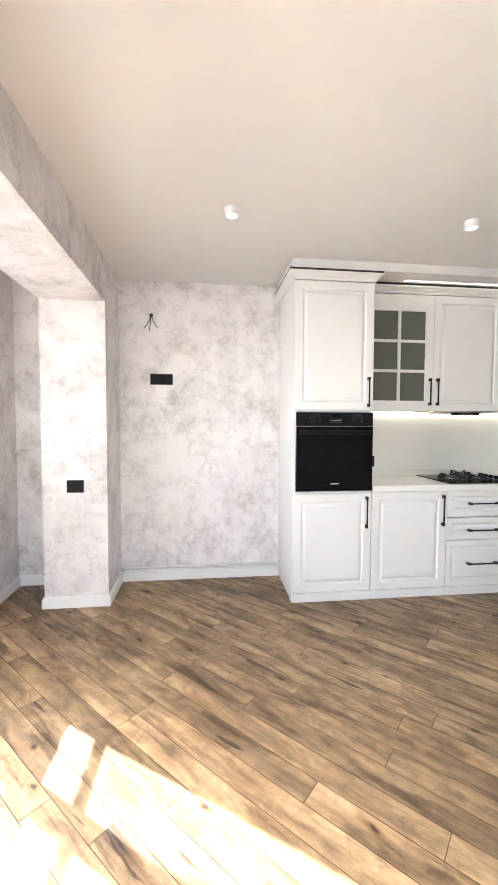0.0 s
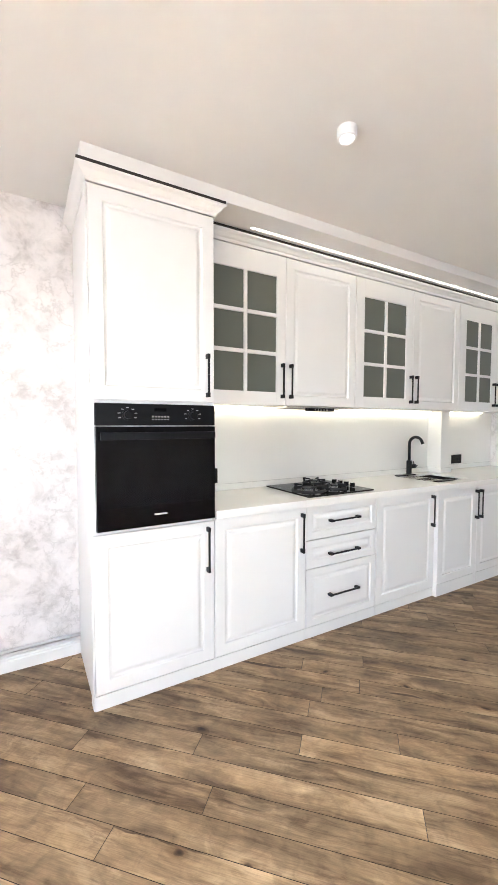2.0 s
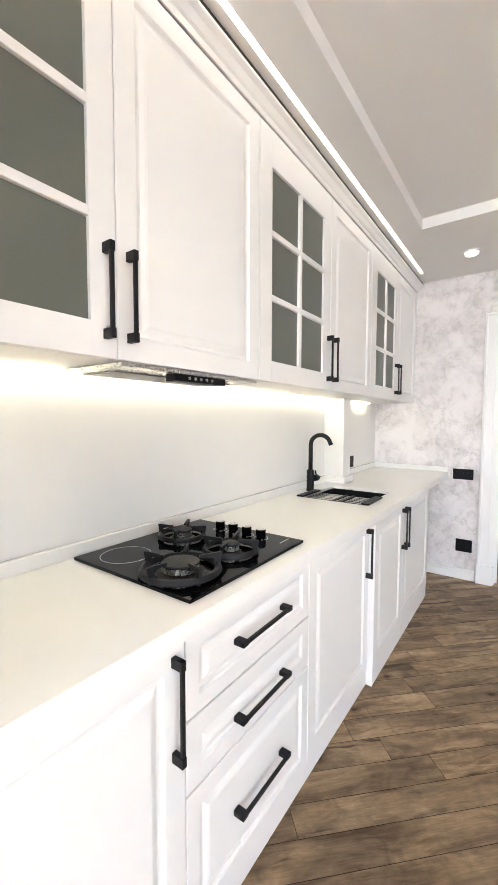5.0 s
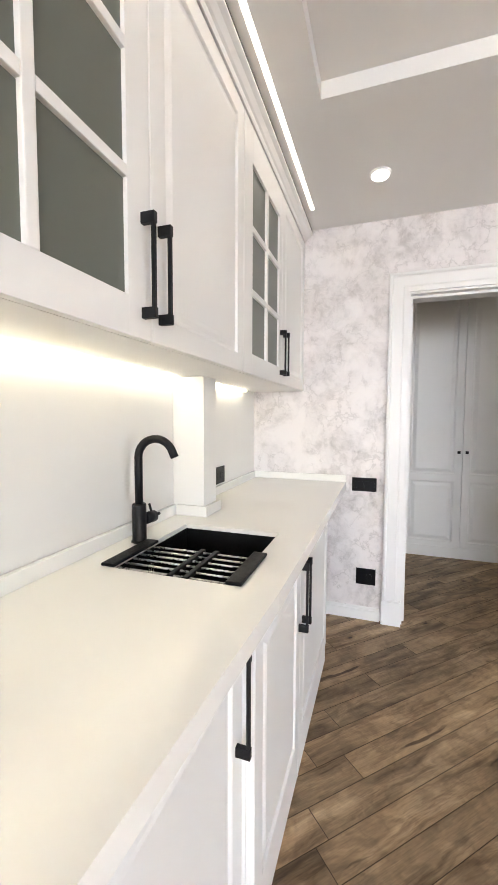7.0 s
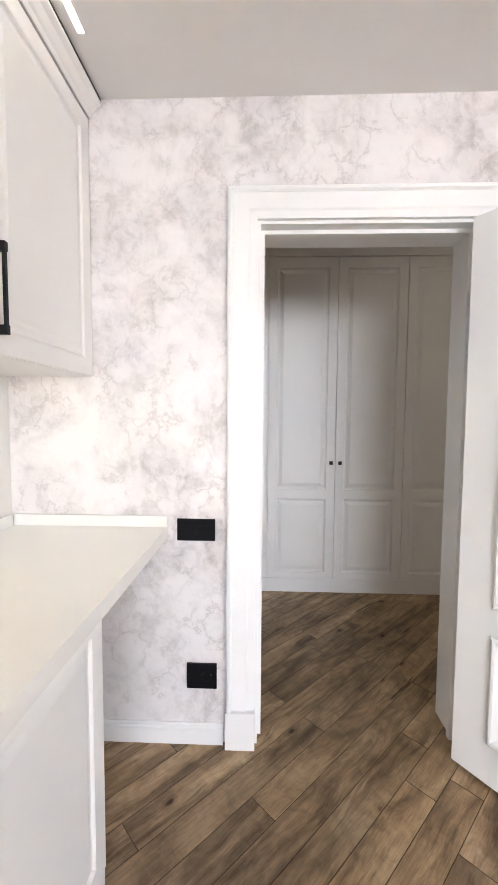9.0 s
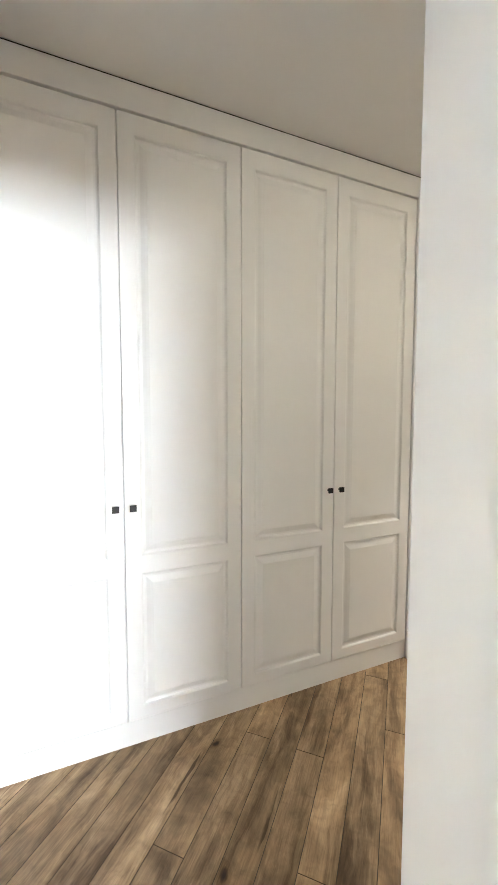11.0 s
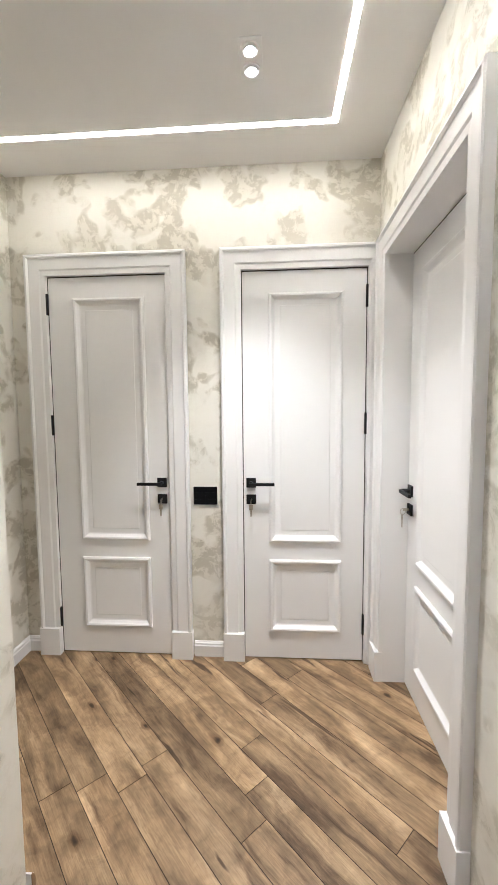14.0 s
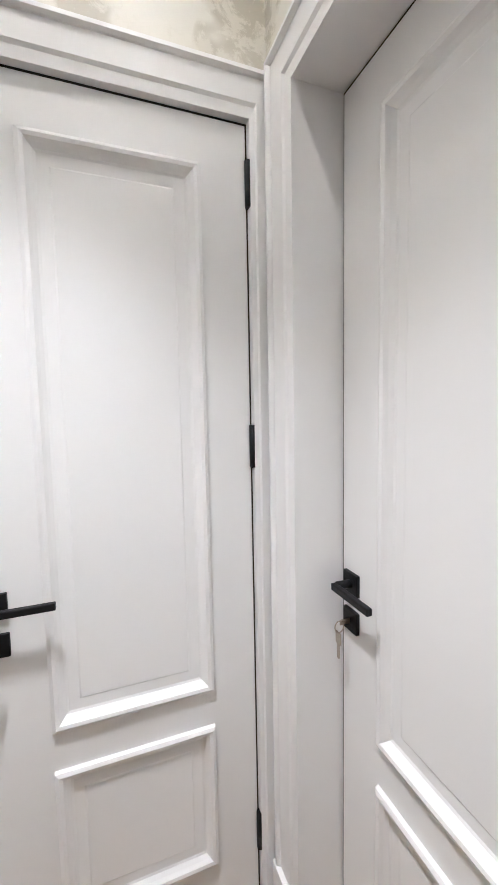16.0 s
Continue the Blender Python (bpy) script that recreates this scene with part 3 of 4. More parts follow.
cornice(tall, (0.600, 0.0), (1.222, 0.0), (0, -1), 2.450, 1, 1)
cornice(tall, (0.600, BACK - 0.002), (0.600, 0.0), (-1, 0), 2.450, 0, 1)
cornice(tall, (1.222, 0.0), (1.222, 0.205), (1, 0), 2.450, 1, 0)

# shade between cornice and lowered ceiling, built as near-black strips
part("gap_shade_strip", boxed(0.553, 1.269, -0.047, 0.02, 2.5045, RING - 0.001), GAP, tall, "dark strip painted in for the shadow gap above the cornice")
part("gap_shade_strip", boxed(0.553, 0.6, 0.0205, BACK - 0.004, 2.5045, RING - 0.001), GAP, tall)

oven = thing("built_in_oven", pose(0, 0, 0), "black glass built-in oven in the tall cabinet", "oven")
OX0, OX1, OZ0, OZ1 = 0.6165, 1.2145, 0.865, 1.466
part("control_panel", boxed(OX0, OX1, -0.020, 0.0205, 1.362, OZ1, bevel=0.002), BLACK_PLASTIC, oven)
part("oven_door", boxed(OX0, OX1, -0.022, 0.0205, OZ0, 1.356, bevel=0.002), BLACK_GLASS, oven)
hb = boxed(OX0 + 0.015, OX1 - 0.015, -0.062, -0.046, 1.295, 1.330, bevel=0.003)
for x in (OX0 + 0.05, OX1 - 0.05):
    box(hb, x - 0.01, x + 0.01, -0.050, -0.021, 1.302, 1.322)
part("door_bar", hb, BLACK_PLASTIC, oven, "black bar handle across the oven door")
for x in (OX0 + 0.145, OX1 - 0.125):
    kn = part("knob", lathe(bmesh.new(), [(0.026, 0), (0.026, 0.004), (0.020, 0.006), (0.018, 0.026), (0.015, 0.028)], m=pose(x, -0.020, 1.412, 90)), BLACK_PLASTIC, oven)
    bm = bmesh.new()
    for a in range(-3, 4):
        t = radians(90 + a * 38)
        px, pz = x + 0.040 * math.cos(t), 1.412 + 0.034 * math.sin(t)
        box(bm, px - 0.006, px + 0.006, -0.0206, -0.020, pz - 0.0012, pz + 0.0012)
    part("dial_marks", bm, GREY_MARK, oven)
part("display", boxed(0.890, 0.950, -0.0212, -0.0200, 1.430, 1.446), BLACK_GLASS, oven)
bm = bmesh.new()
for i in range(6):
    lathe(bm, [(0.0045, 0), (0.0045, 0.002), (0.003, 0.003)], sides=10, centre=(0.882 + i * 0.0155, 0, 0))
bmesh.ops.transform(bm, matrix=pose(0, -0.020, 1.405, 90), verts=bm.verts)
part("buttons", bm, STEEL, oven, "row of six small pale buttons")
bm = bmesh.new()
for i in range(6):
    box(bm, 0.878 + i * 0.0155, 0.886 + i * 0.0155, -0.0206, -0.020, 1.390, 1.3925)
part("button_marks", bm, GREY_MARK, oven)
part("maker_mark", boxed(0.885, 0.950, -0.0226, -0.022, 0.918, 0.926), GREY_MARK, oven, "small pale maker's mark")
part("vent_clip", boxed(1.2225, 1.2335, -0.014, 0.008, 1.050, 1.130, bevel=0.002), BLACK_PLASTIC, oven, "black clip at the oven's side")

# wall cupboards
UF, UB0, UB1 = 0.214, 1.490, 2.448
XU = [1.224, 1.838, 2.465, 3.107, 3.735, 4.322, 4.915]
PANES = {0: (1.305, 1.765), 2: (2.552, 3.022), 4: (3.838, 4.262)}


def wall_unit(x0, x1, label):
    root = thing("wall_cabinet", pose(0, 0, 0), label, "cabinet", "wall cabinets")
    part("body", boxed(x0, x1, UF + 0.021, BACK - 0.002, UB0 + 0.001, UB1), LACQUER, root)
    cornice(root, (x0, UF), (x1, UF), (0, -1), UB1 + 0.002, 0, 0)
    # same painted shade line above the wall cabinet's cornice
    part("gap_shade_strip", boxed(x0, x1, UF - 0.047, UF + 0.02, UB1 + 0.0565, RING - 0.001), GAP, root, "dark strip painted in for the shadow gap above the cornice")
    return root


def glazed_door(root, x0, x1, gx0, gx1):
    g = 0.0018
    z0, z1 = UB0 + g, UB1 - g
    gz0, gz1 = 1.574, 2.312
    bm = bmesh.new()
    box(bm, x0 + g, gx0, UF, UF + 0.02, z0, z1, 0.0015)
    box(bm, gx1, x1 - g, UF, UF + 0.02, z0, z1, 0.0015)
    box(bm, gx0, gx1, UF, UF + 0.02, z0, gz0)
    box(bm, gx0, gx1, UF, UF + 0.02, gz1, z1)
    d = part("glazed_door", bm, LACQUER, root, "white door with six grey satin panes")
    mid = (gx0 + gx1) / 2
    part("glazing_bar", boxed(mid - 0.0125, mid + 0.0125, UF - 0.001, UF + 0.014, gz0, gz1, bevel=0.003), LACQUER, d)
    zs = [gz0 + (gz1 - gz0) * k / 3 for k in range(4)]
    for z in zs[1:3]:
        for a, b in ((gx0, mid - 0.0125), (mid + 0.0125, gx1)):
            part("glazing_bar", boxed(a, b, UF - 0.001, UF + 0.014, z - 0.012, z + 0.012, bevel=0.003), LACQUER, d)
    for k in range(3):
        lo = zs[k] + (0.012 if k else 0)
        hi = zs[k + 1] - (0.012 if k < 2 else 0)
        for a, b in ((gx0, mid - 0.0125), (mid + 0.0125, gx1)):
            part("pane", boxed(a, b, UF + 0.010, UF + 0.014, lo, hi), FROST, d)
    return d


for k in range(6):
    x0, x1 = XU[k], XU[k + 1]
    if k % 2 == 0:
        u = wall_unit(x0, x1, "white wall cabinet with a six-pane satin glass door")
        d = glazed_door(u, x0, x1, *PANES[k])
        pull_bar(d, x1 - 0.034, UF, 1.648, 0.225)
    else:
        u = wall_unit(x0, x1, "white panelled wall cabinet")
        d = cupboard_door(u, x0, x1, UB0, UB1, UF)
        pull_bar(d, x0 + 0.034, UF, 1.648, 0.225)

# extractor under the second wall cabinet
hood = thing("extractor_hood", pose(0, 0, 0), "slim steel pull-out extractor hood under the cabinet", "hood")
part("tray", boxed(1.85, 2.455, UF + 0.004, BACK - 0.06, 1.478, 1.4885, bevel=0.002), STEEL, hood)
part("filter", boxed(1.90, 2.41, UF + 0.10, BACK - 0.10, 1.474, 1.4775), FILTER, hood, "grey metal grease filter")
part("control_strip", boxed(2.04, 2.27, UF + 0.006, UF + 0.05, 1.456, 1.4775, bevel=0.003), BLACK_PLASTIC, hood, "black control strip")
bm = bmesh.new()
for i in range(5):
    lathe(bm, [(0.005, 0), (0.005, 0.003)], (2.095 + i * 0.026, 0, 0), 10)
bmesh.ops.transform(bm, matrix=pose(0, UF + 0.006, 1.467, 90), verts=bm.verts)
part("buttons", bm, STEEL, hood)

# splashback, column, worktop
SB = BACK - 0.012
solid("splashback", boxed(1.224, 3.80, SB, BACK - 0.001, 0.945, 1.489), SPLASH, "white satin splashback panel", "splashback")
solid("splashback_end", boxed(3.935, EAST - 0.002, SB, BACK - 0.001, 0.945, 1.489), SPLASH, "white satin splashback panel beside the column", "splashback")
solid("wall_column", boxed(3.805, 3.93, 0.415, BACK - 0.001, 0.902, 1.4885, bevel=0.002), SPLASH, "white boxed-in pipe column on the worktop", "column")

counter = thing("worktop", pose(0, 0, 0), "white quartz worktop with a low upstand", "worktop")
SX0, SX1, SY0, SY1 = 3.205, 3.675, 0.055, 0.43
bm = bmesh.new()


def prism(bm, pts, z0, z1):
    lo = [bm.verts.new((x, y, z0)) for x, y in pts]
    hi = [bm.verts.new((x, y, z1)) for x, y in pts]
    n = len(pts)
    for k in range(n):
        bm.faces.new((lo[k], lo[(k + 1) % n], hi[(k + 1) % n], hi[k]))
    bm.faces.new(lo[::-1])
    bm.faces.new(hi)


FRONT_EDGE = [(1.2235, -0.022), (2.40, -0.032), (SX0, -0.066), (SX1, -0.070), (EAST - 0.002, -0.076)]
prism(bm, FRONT_EDGE[:3] + [(SX0, SB), (1.2235, SB)], 0.855, 0.9)
prism(bm, FRONT_EDGE[3:] + [(EAST - 0.002, SB), (SX1, SB)], 0.855, 0.9)
prism(bm, FRONT_EDGE[2:4] + [(SX1, SY0), (SX0, SY0)], 0.855, 0.9)
box(bm, SX0, SX1, SY1, SB, 0.855, 0.9)
part("slab", bm, STONE, counter)
for a, b in ((1.2235, 3.80), (3.935, EAST - 0.022)):
    part("upstand", boxed(a, b, SB - 0.018, SB, 0.9005, 0.944, bevel=0.002), STONE, counter)
part("upstand", boxed(EAST - 0.02, EAST - 0.002, -0.075, SB - 0.018, 0.9005, 0.944, bevel=0.002), STONE, counter)
part("upstand", boxed(3.787, 3.8045, 0.397, SB - 0.018, 0.9005, 0.944, bevel=0.002), STONE, counter)
part("upstand", boxed(3.805, 3.948, 0.397, 0.4145, 0.9005, 0.944, bevel=0.002), STONE, counter)

# hob
hob = thing("gas_hob", pose(0.012, 0.008, 0), "black glass gas hob with cast iron rings", "hob")
HX0, HX1, HY0, HY1, HZ = 1.875, 2.455, 0.012, 0.515, 0.9005
part("glass", boxed(HX0, HX1, HY0, HY1, HZ, HZ + 0.010, bevel=0.002), BLACK_GLASS, hob)


def fin(bm, x, y, z, r, a, inner, high):
    """An upright cast blade on the ring with an arm reaching in over the flame."""
    outline = [(r * 1.02, 0.004), (r * 1.04, high * 0.55), (r * 1.07, high), (r * 0.98, high * 1.03), (inner, high * 0.93), (inner, high * 0.80), (r * 0.86, high * 0.72), (r * 0.84, 0.010)]
    c, s, t = math.cos(a), math.sin(a), 0.0034
    sides = [[bm.verts.new((x + q * c - e * s, y + q * s + e * c, z + h)) for q, h in outline] for e in (-t, t)]
    n = len(outline)
    for k in range(n):
        bm.faces.new((sides[0][k], sides[0][(k + 1) % n], sides[1][(k + 1) % n], sides[1][k]))
    bm.faces.new(sides[0])
    bm.faces.new(sides[1][::-1])


def burner(x, y, r, cap, turn, blades=4):
    z = HZ + 0.010
    b = part("burner", lathe(bmesh.new(), [(cap * 1.25, 0), (cap * 1.25, 0.004), (cap * 0.86, 0.007), (cap * 0.86, 0.010)], (x, y, z), 28), IRON, hob, "black burner base")
    crown = bmesh.new()
    for k in range(20):
        a = 2 * math.pi * k / 20
        q = boxed(cap * 0.80, cap * 0.93, -cap * 0.115, cap * 0.115, 0.010, 0.025)
        bmesh.ops.transform(q, matrix=pose(x, y, z, 0, 0, math.degrees(a)), verts=q.verts)
        me = bpy.data.meshes.new("tooth")
        q.to_mesh(me)
        q.free()
        crown.from_mesh(me)
        bpy.data.meshes.remove(me)
    lathe(crown, [(cap * 0.80, 0.0095), (cap * 0.80, 0.0255)], (x, y, z), 24)
    part("flame_crown", crown, STEEL, b, "slotted steel flame crown")
    smooth_by_angle(part("burner_cap", lathe(bmesh.new(), [(cap * 0.95, 0.026), (cap * 0.98, 0.029), (cap * 0.93, 0.033), (cap * 0.2, 0.0345)], (x, y, z), 28), IRON, b))
    bm = bmesh.new()
    ring = [(r * 1.04, 0.006), (r * 1.05, 0.010), (r * 1.0, 0.021), (r * 0.93, 0.023), (r * 0.86, 0.015), (r * 0.85, 0.007)]
    loops = [[bm.verts.new((x + q * math.cos(a), y + q * math.sin(a), z + h)) for q, h in ring] for a in [2 * math.pi * k / 36 for k in range(36)]]
    for k in range(36):
        for m in range(6):
            bm.faces.new((loops[k][m], loops[k][(m + 1) % 6], loops[(k + 1) % 36][(m + 1) % 6], loops[(k + 1) % 36][m]))
    for i in range(blades):
        a = turn + 2 * math.pi * i / blades
        fin(bm, x, y, z, r, a, cap * 0.95, 0.047)
        lathe(bm, [(0.006, 0.0), (0.0055, 0.008)], (x + r * 0.95 * math.cos(a), y + r * 0.95 * math.sin(a), z), 8)
    smooth_by_angle(part("pan_support", bm, IRON, hob, "cast iron ring pan support with upright blades"), 40)


burner(2.20, 0.145, 0.088, 0.030, 0.35)
burner(2.22, 0.385, 0.084, 0.036, 0.5)
zone = tube(bmesh.new(), [(1.985 + 0.078 * math.cos(a), 0.400 + 0.078 * math.sin(a), HZ + 0.0100) for a in [2 * math.pi * k / 40 for k in range(41)]], 0.0012, 4, False)
part("hotplate_ring", zone, GREY_MARK, hob, "pale printed ring of the flat hotplate")
burner(1.985, 0.155, 0.112, 0.056, 0.6, 5)
for i in range(4):
    y = 0.150 + i * 0.064
    kn = part("knob", lathe(bmesh.new(), [(0.0175, 0.003), (0.0185, 0.030), (0.0165, 0.033)], (2.385, y, HZ + 0.010), 20), BLACK_GLASS, hob, "glossy black knob with steel face")
    smooth_by_angle(kn)
    part("knob_face", lathe(bmesh.new(), [(0.0160, 0.0331), (0.0150, 0.0345)], (2.385, y, HZ + 0.010), 20), STEEL, kn)
    dial = bmesh.new()
    for k in range(26):
        a = radians(-140 + k * 11)
        q = Vector((2.385 + 0.0255 * math.cos(a), y + 0.0255 * math.sin(a), 0))
        w = 0.0030 if k % 5 else 0.0048
        box(dial, q.x - w / 2, q.x + w / 2, q.y - w / 2, q.y + w / 2, HZ + 0.0101, HZ + 0.0105)
    part("dial_marks", dial, GREY_MARK, hob, "pale printed dial round the knob")
part("maker_mark", boxed(2.375, 2.437, 0.060, 0.0645, HZ + 0.0102, HZ + 0.0106), GREY_MARK, hob, "pale maker's mark")

# sink with its roll-out rack, and tap
sink = thing("sink", pose(0, 0, 0), "black undermounted sink bowl in the worktop", "sink")
bm = bmesh.new()
for q in ((SX0 + 0.001, SX0 + 0.005, SY0 + 0.001, SY1 - 0.001), (SX1 - 0.005, SX1 - 0.001, SY0 + 0.001, SY1 - 0.001), (SX0 + 0.005, SX1 - 0.005, SY0 + 0.001, SY0 + 0.005), (SX0 + 0.005, SX1 - 0.005, SY1 - 0.005, SY1 - 0.001)):
    box(bm, *q, 0.67, 0.884)
box(bm, SX0 + 0.004, SX1 - 0.004, SY0 + 0.004, SY1 - 0.004, 0.67, 0.682)
part("bowl", bm, SINK, sink)
part("waste", lathe(bmesh.new(), [(0.045, 0), (0.045, 0.003), (0.02, 0.004)], (3.46, 0.25, 0.682)), STEEL, sink)
bm = bmesh.new()
for i in range(3):
    box(bm, 3.40 + i * 0.012, 3.405 + i * 0.012, SY1 - 0.0075, SY1 - 0.0055, 0.80, 0.835)
part("overflow", bm, STEEL, sink)
rack = thing("sink_rack", pose(0, 0, 0), "extending black and steel drying rack across the sink", "rack")
for y0, y1 in ((0.408, 0.452), (0.030, 0.074)):
    part("end_bar", boxed(3.203, 3.437, y0, y1, 0.9005, 0.910, bevel=0.004), BLACK_PLASTIC, rack, "black end bar")
for i in range(6):
    x = 3.226 + i * 0.0375
    part("rod", tube(bmesh.new(), [(x, 0.07, 0.893), (x, 0.235, 0.893)], 0.0030, 8), STEEL, rack)
    part("sleeve", tube(bmesh.new(), [(x, 0.225, 0.893), (x, 0.412, 0.893)], 0.0036, 8), STEEL, rack)
for y in (0.185, 0.232):
    part("slider", boxed(3.212, 3.43, y, y + 0.016, 0.886, 0.900, bevel=0.003), BLACK_PLASTIC, rack)

tap = thing("kitchen_tap", pose(3.425, 0.475, 0.9005), "matt black swan-neck kitchen tap", "tap")
part("body", lathe(bmesh.new(), [(0.027, 0), (0.027, 0.004), (0.0235, 0.008), (0.0235, 0.125), (0.021, 0.13)]), BLACK, tap)
neck = [(0, 0, 0.125), (0, 0, 0.22), (0, 0, 0.285)] + [(0.10 * 0.0625 * (1 - math.cos(a)), -0.0625 * (1 - math.cos(a)), 0.285 + 0.0625 * math.sin(a)) for a in [math.pi * k / 14 * 0.90 for k in range(1, 15)]]
end = Vector(neck[-1])
neck.append(tuple(end + (end - Vector(neck[-2])).normalized() * 0.018))
part("spout", tube(bmesh.new(), neck, 0.0135, 14), BLACK, tap)
part("lever_hub", tube(bmesh.new(), [(0.018, -0.010, 0.075), (0.062, -0.018, 0.075)], 0.020, 16), BLACK, tap)
part("lever", tube(bmesh.new(), [(0.052, -0.016, 0.085), (0.036, -0.016, 0.122)], 0.0042, 8), BLACK, tap)
part("lever_knob", tube(bmesh.new(), [(0.060, -0.018, 0.075), (0.086, -0.024, 0.079)], 0.006, 8), BLACK, tap)


# sockets and switches
def wall_plate(m, w, h, label, category, details):
    root = thing("socket" if category == "socket" else "light_switch", m, label, category, "black wall plates")
    part("plate", boxed(-w / 2, w / 2, -0.009, 0, -h / 2, h / 2, bevel=0.002), BLACK_PLASTIC, root)
    for kind, x in details:
        if kind == "hole":
            part("insert", lathe(bmesh.new(), [(0.021, 0), (0.021, 0.0015), (0.019, 0.002), (0.018, 0.0005)], m=pose(x, -0.009, 0, 90)), BLACK_PLASTIC, root)
        else:
            part("rocker", boxed(x - 0.03, x + 0.03, -0.0115, -0.009, -0.02, 0.02, bevel=0.001), BLACK_PLASTIC, root)
    return root


TO_WEST = 90 * -1
wall_plate(pose(-0.435, BACK, 1.757), 0.19, 0.092, "black double socket plate on the marbled wall", "socket", [("rock", -0.04), ("hole", 0.045)])
wall_plate(pose(-1.018, 0.11, 0.910), 0.120, 0.092, "black socket plate on the pier", "socket", [("rock", 0.0)])
wall_plate(pose(EAST, -0.19, 0.889, 0, 0, TO_WEST), 0.152, 0.088, "black switch plate beside the worktop end", "switch", [("rock", -0.033), ("rock", 0.033)])
wall_plate(pose(EAST, -0.212, 0.286, 0, 0, TO_WEST), 0.122, 0.105, "black socket plate near the skirting", "socket", [("hole", 0.02)])
wall_plate(pose(4.277, SB, 1.0, 0, 0, 0), 0.165, 0.092, "black socket plate on the splashback", "socket", [("hole", -0.03), ("hole", 0.035)])
wall_plate(pose(6.042, END, 0.911, 0, 0, 180), 0.13, 0.098, "black blank plate between the two doors", "switch", [("rock", -0.03), ("rock", 0.03)])

wires = thing("cable_tails", pose(-0.518, BACK - 0.002, 2.29), "three dark bare cable tails hanging from the wall", "cable")
part("hole", lathe(bmesh.new(), [(0.016, 0), (0.012, 0.001)], m=pose(0, 0, 0.01, 90)), COPPER, wires)
for dx, dz in ((-0.06, -0.105), (-0.015, -0.125), (0.06, -0.10)):
    part("wire", tube(bmesh.new(), [(0, 0, 0.01), (dx * 0.25, -0.02, dz * 0.35), (dx * 0.6, -0.022, dz * 0.75), (dx, -0.018, dz)], 0.0035, 6), COPPER, wires)


# lamps
def surface_spot(x, y):
    root = thing("ceiling_spotlight", pose(x, y, CEIL), "white cylindrical surface spotlight, lit", "lamp", "kitchen ceiling lamps")
    part("can", lathe(bmesh.new(), [(0.041, 0), (0.041, -0.038), (0.038, -0.042), (0.032, -0.042), (0.027, -0.036)]), TRIM, root)
    part("lens", lathe(bmesh.new(), [(0.0265, -0.0362), (0.0265, -0.0375)]), BULB, root, "glowing lens")
    spot("kitchen_spot", (x, y, CEIL - 0.056), 0.6, NEUTRAL, 120)


surface_spot(0.086, -0.628)
surface_spot(1.520, -0.662)
disc = thing("ceiling_disc_lamp", pose(4.425, -0.252, RING), "flat round white ceiling lamp, lit", "lamp", "kitchen ceiling lamps")
part("rim", lathe(bmesh.new(), [(0.050, 0), (0.050, -0.008), (0.045, -0.010)]), TRIM, disc)
part("diffuser", lathe(bmesh.new(), [(0.041, -0.0102), (0.041, -0.018), (0.036, -0.022)]), BULB, disc, "glowing diffuser")

strip = thing("light_strip", pose(0, 0, 0), "thin recessed light line in the lowered ceiling, lit", "lamp")
part("diffuser", boxed(1.52, 4.665, 0.113, 0.133, RING - 0.0015, RING + 0.002), LED_K, strip)
under = thing("under_cabinet_light", pose(0, 0, 0), "light strip at the back under the wall cabinets, lit", "lamp", "under-cabinet lights")
part("diffuser", boxed(1.24, 3.795, SB - 0.030, SB - 0.018, 1.480, 1.488), LED_U, under)
under = thing("under_cabinet_light", pose(0, 0, 0), "short light strip under the last cabinet, lit", "lamp", "under-cabinet lights")
part("diffuser", boxed(3.95, EAST - 0.25, SB - 0.030, SB - 0.018, 1.480, 1.488), LED_U, under)

# balcony windows
for i, (y0, y1) in enumerate(LITES):
    win = thing("window_%d" % (i + 1), pose(0, 0, 0), "white balcony window with a low transom", "window", "", "structure")
    bm = bmesh.new()
    box(bm, -1.705, -1.675, y0 - 0.056, y0, 0.86, 2.35)
    box(bm, -1.705, -1.675, y1, y1 + 0.056, 0.86, 2.35)
    for z0, z1 in ((0.86, 0.941), (1.102, 1.130), (2.30, 2.35)):
        box(bm, -1.705, -1.675, y0, y1, z0, z1)
    part("window_frame", bm, TRIM, win)
    p = part("pane", boxed(-1.694, -1.688, y0, y1, 0.930, 2.305), GLASS, win)
    p.visible_shadow = False

# ---- doors ----
# kitchen doorway: linings, casing on the kitchen side, leaf standing open against the wall
kd = thing("door_1", pose(EAST, KD1, 0, 0, 0, TO_WEST), "white panelled kitchen door standing wide open", "door", "", "structure")
KW = KD1 - KD0
part("jamb", boxed(0, 0.012, 0.0, 0.21, 0, KDH), TRIM, kd)
part("jamb", boxed(KW - 0.012, KW, 0.0, 0.21, 0, KDH), TRIM, kd)
part("jamb_head", boxed(0.012, KW - 0.012, 0.0, 0.21, KDH - 0.012, KDH), TRIM, kd)
part("stop", boxed(0.012, 0.027, 0.05, 0.075, 0, KDH - 0.012), TRIM, kd)
part("stop", boxed(KW - 0.027, KW - 0.012, 0.05, 0.075, 0, KDH - 0.012), TRIM, kd)
part("stop_head", boxed(0.027, KW - 0.027, 0.05, 0.075, KDH - 0.027, KDH - 0.012), TRIM, kd)
casing(kd, KW, KDH, 0.0, 0.112)
bm = panel_slab(0.735, 2.045, 0.04, [(0.125, 0.61, 0.155, 0.558), (0.125, 0.61, 0.655, 1.92)], DOOR_PROFILE)
bmesh.ops.transform(bm, matrix=pose(0.772, -0.050, 0.010, 0, 0, -54.5), verts=bm.verts)
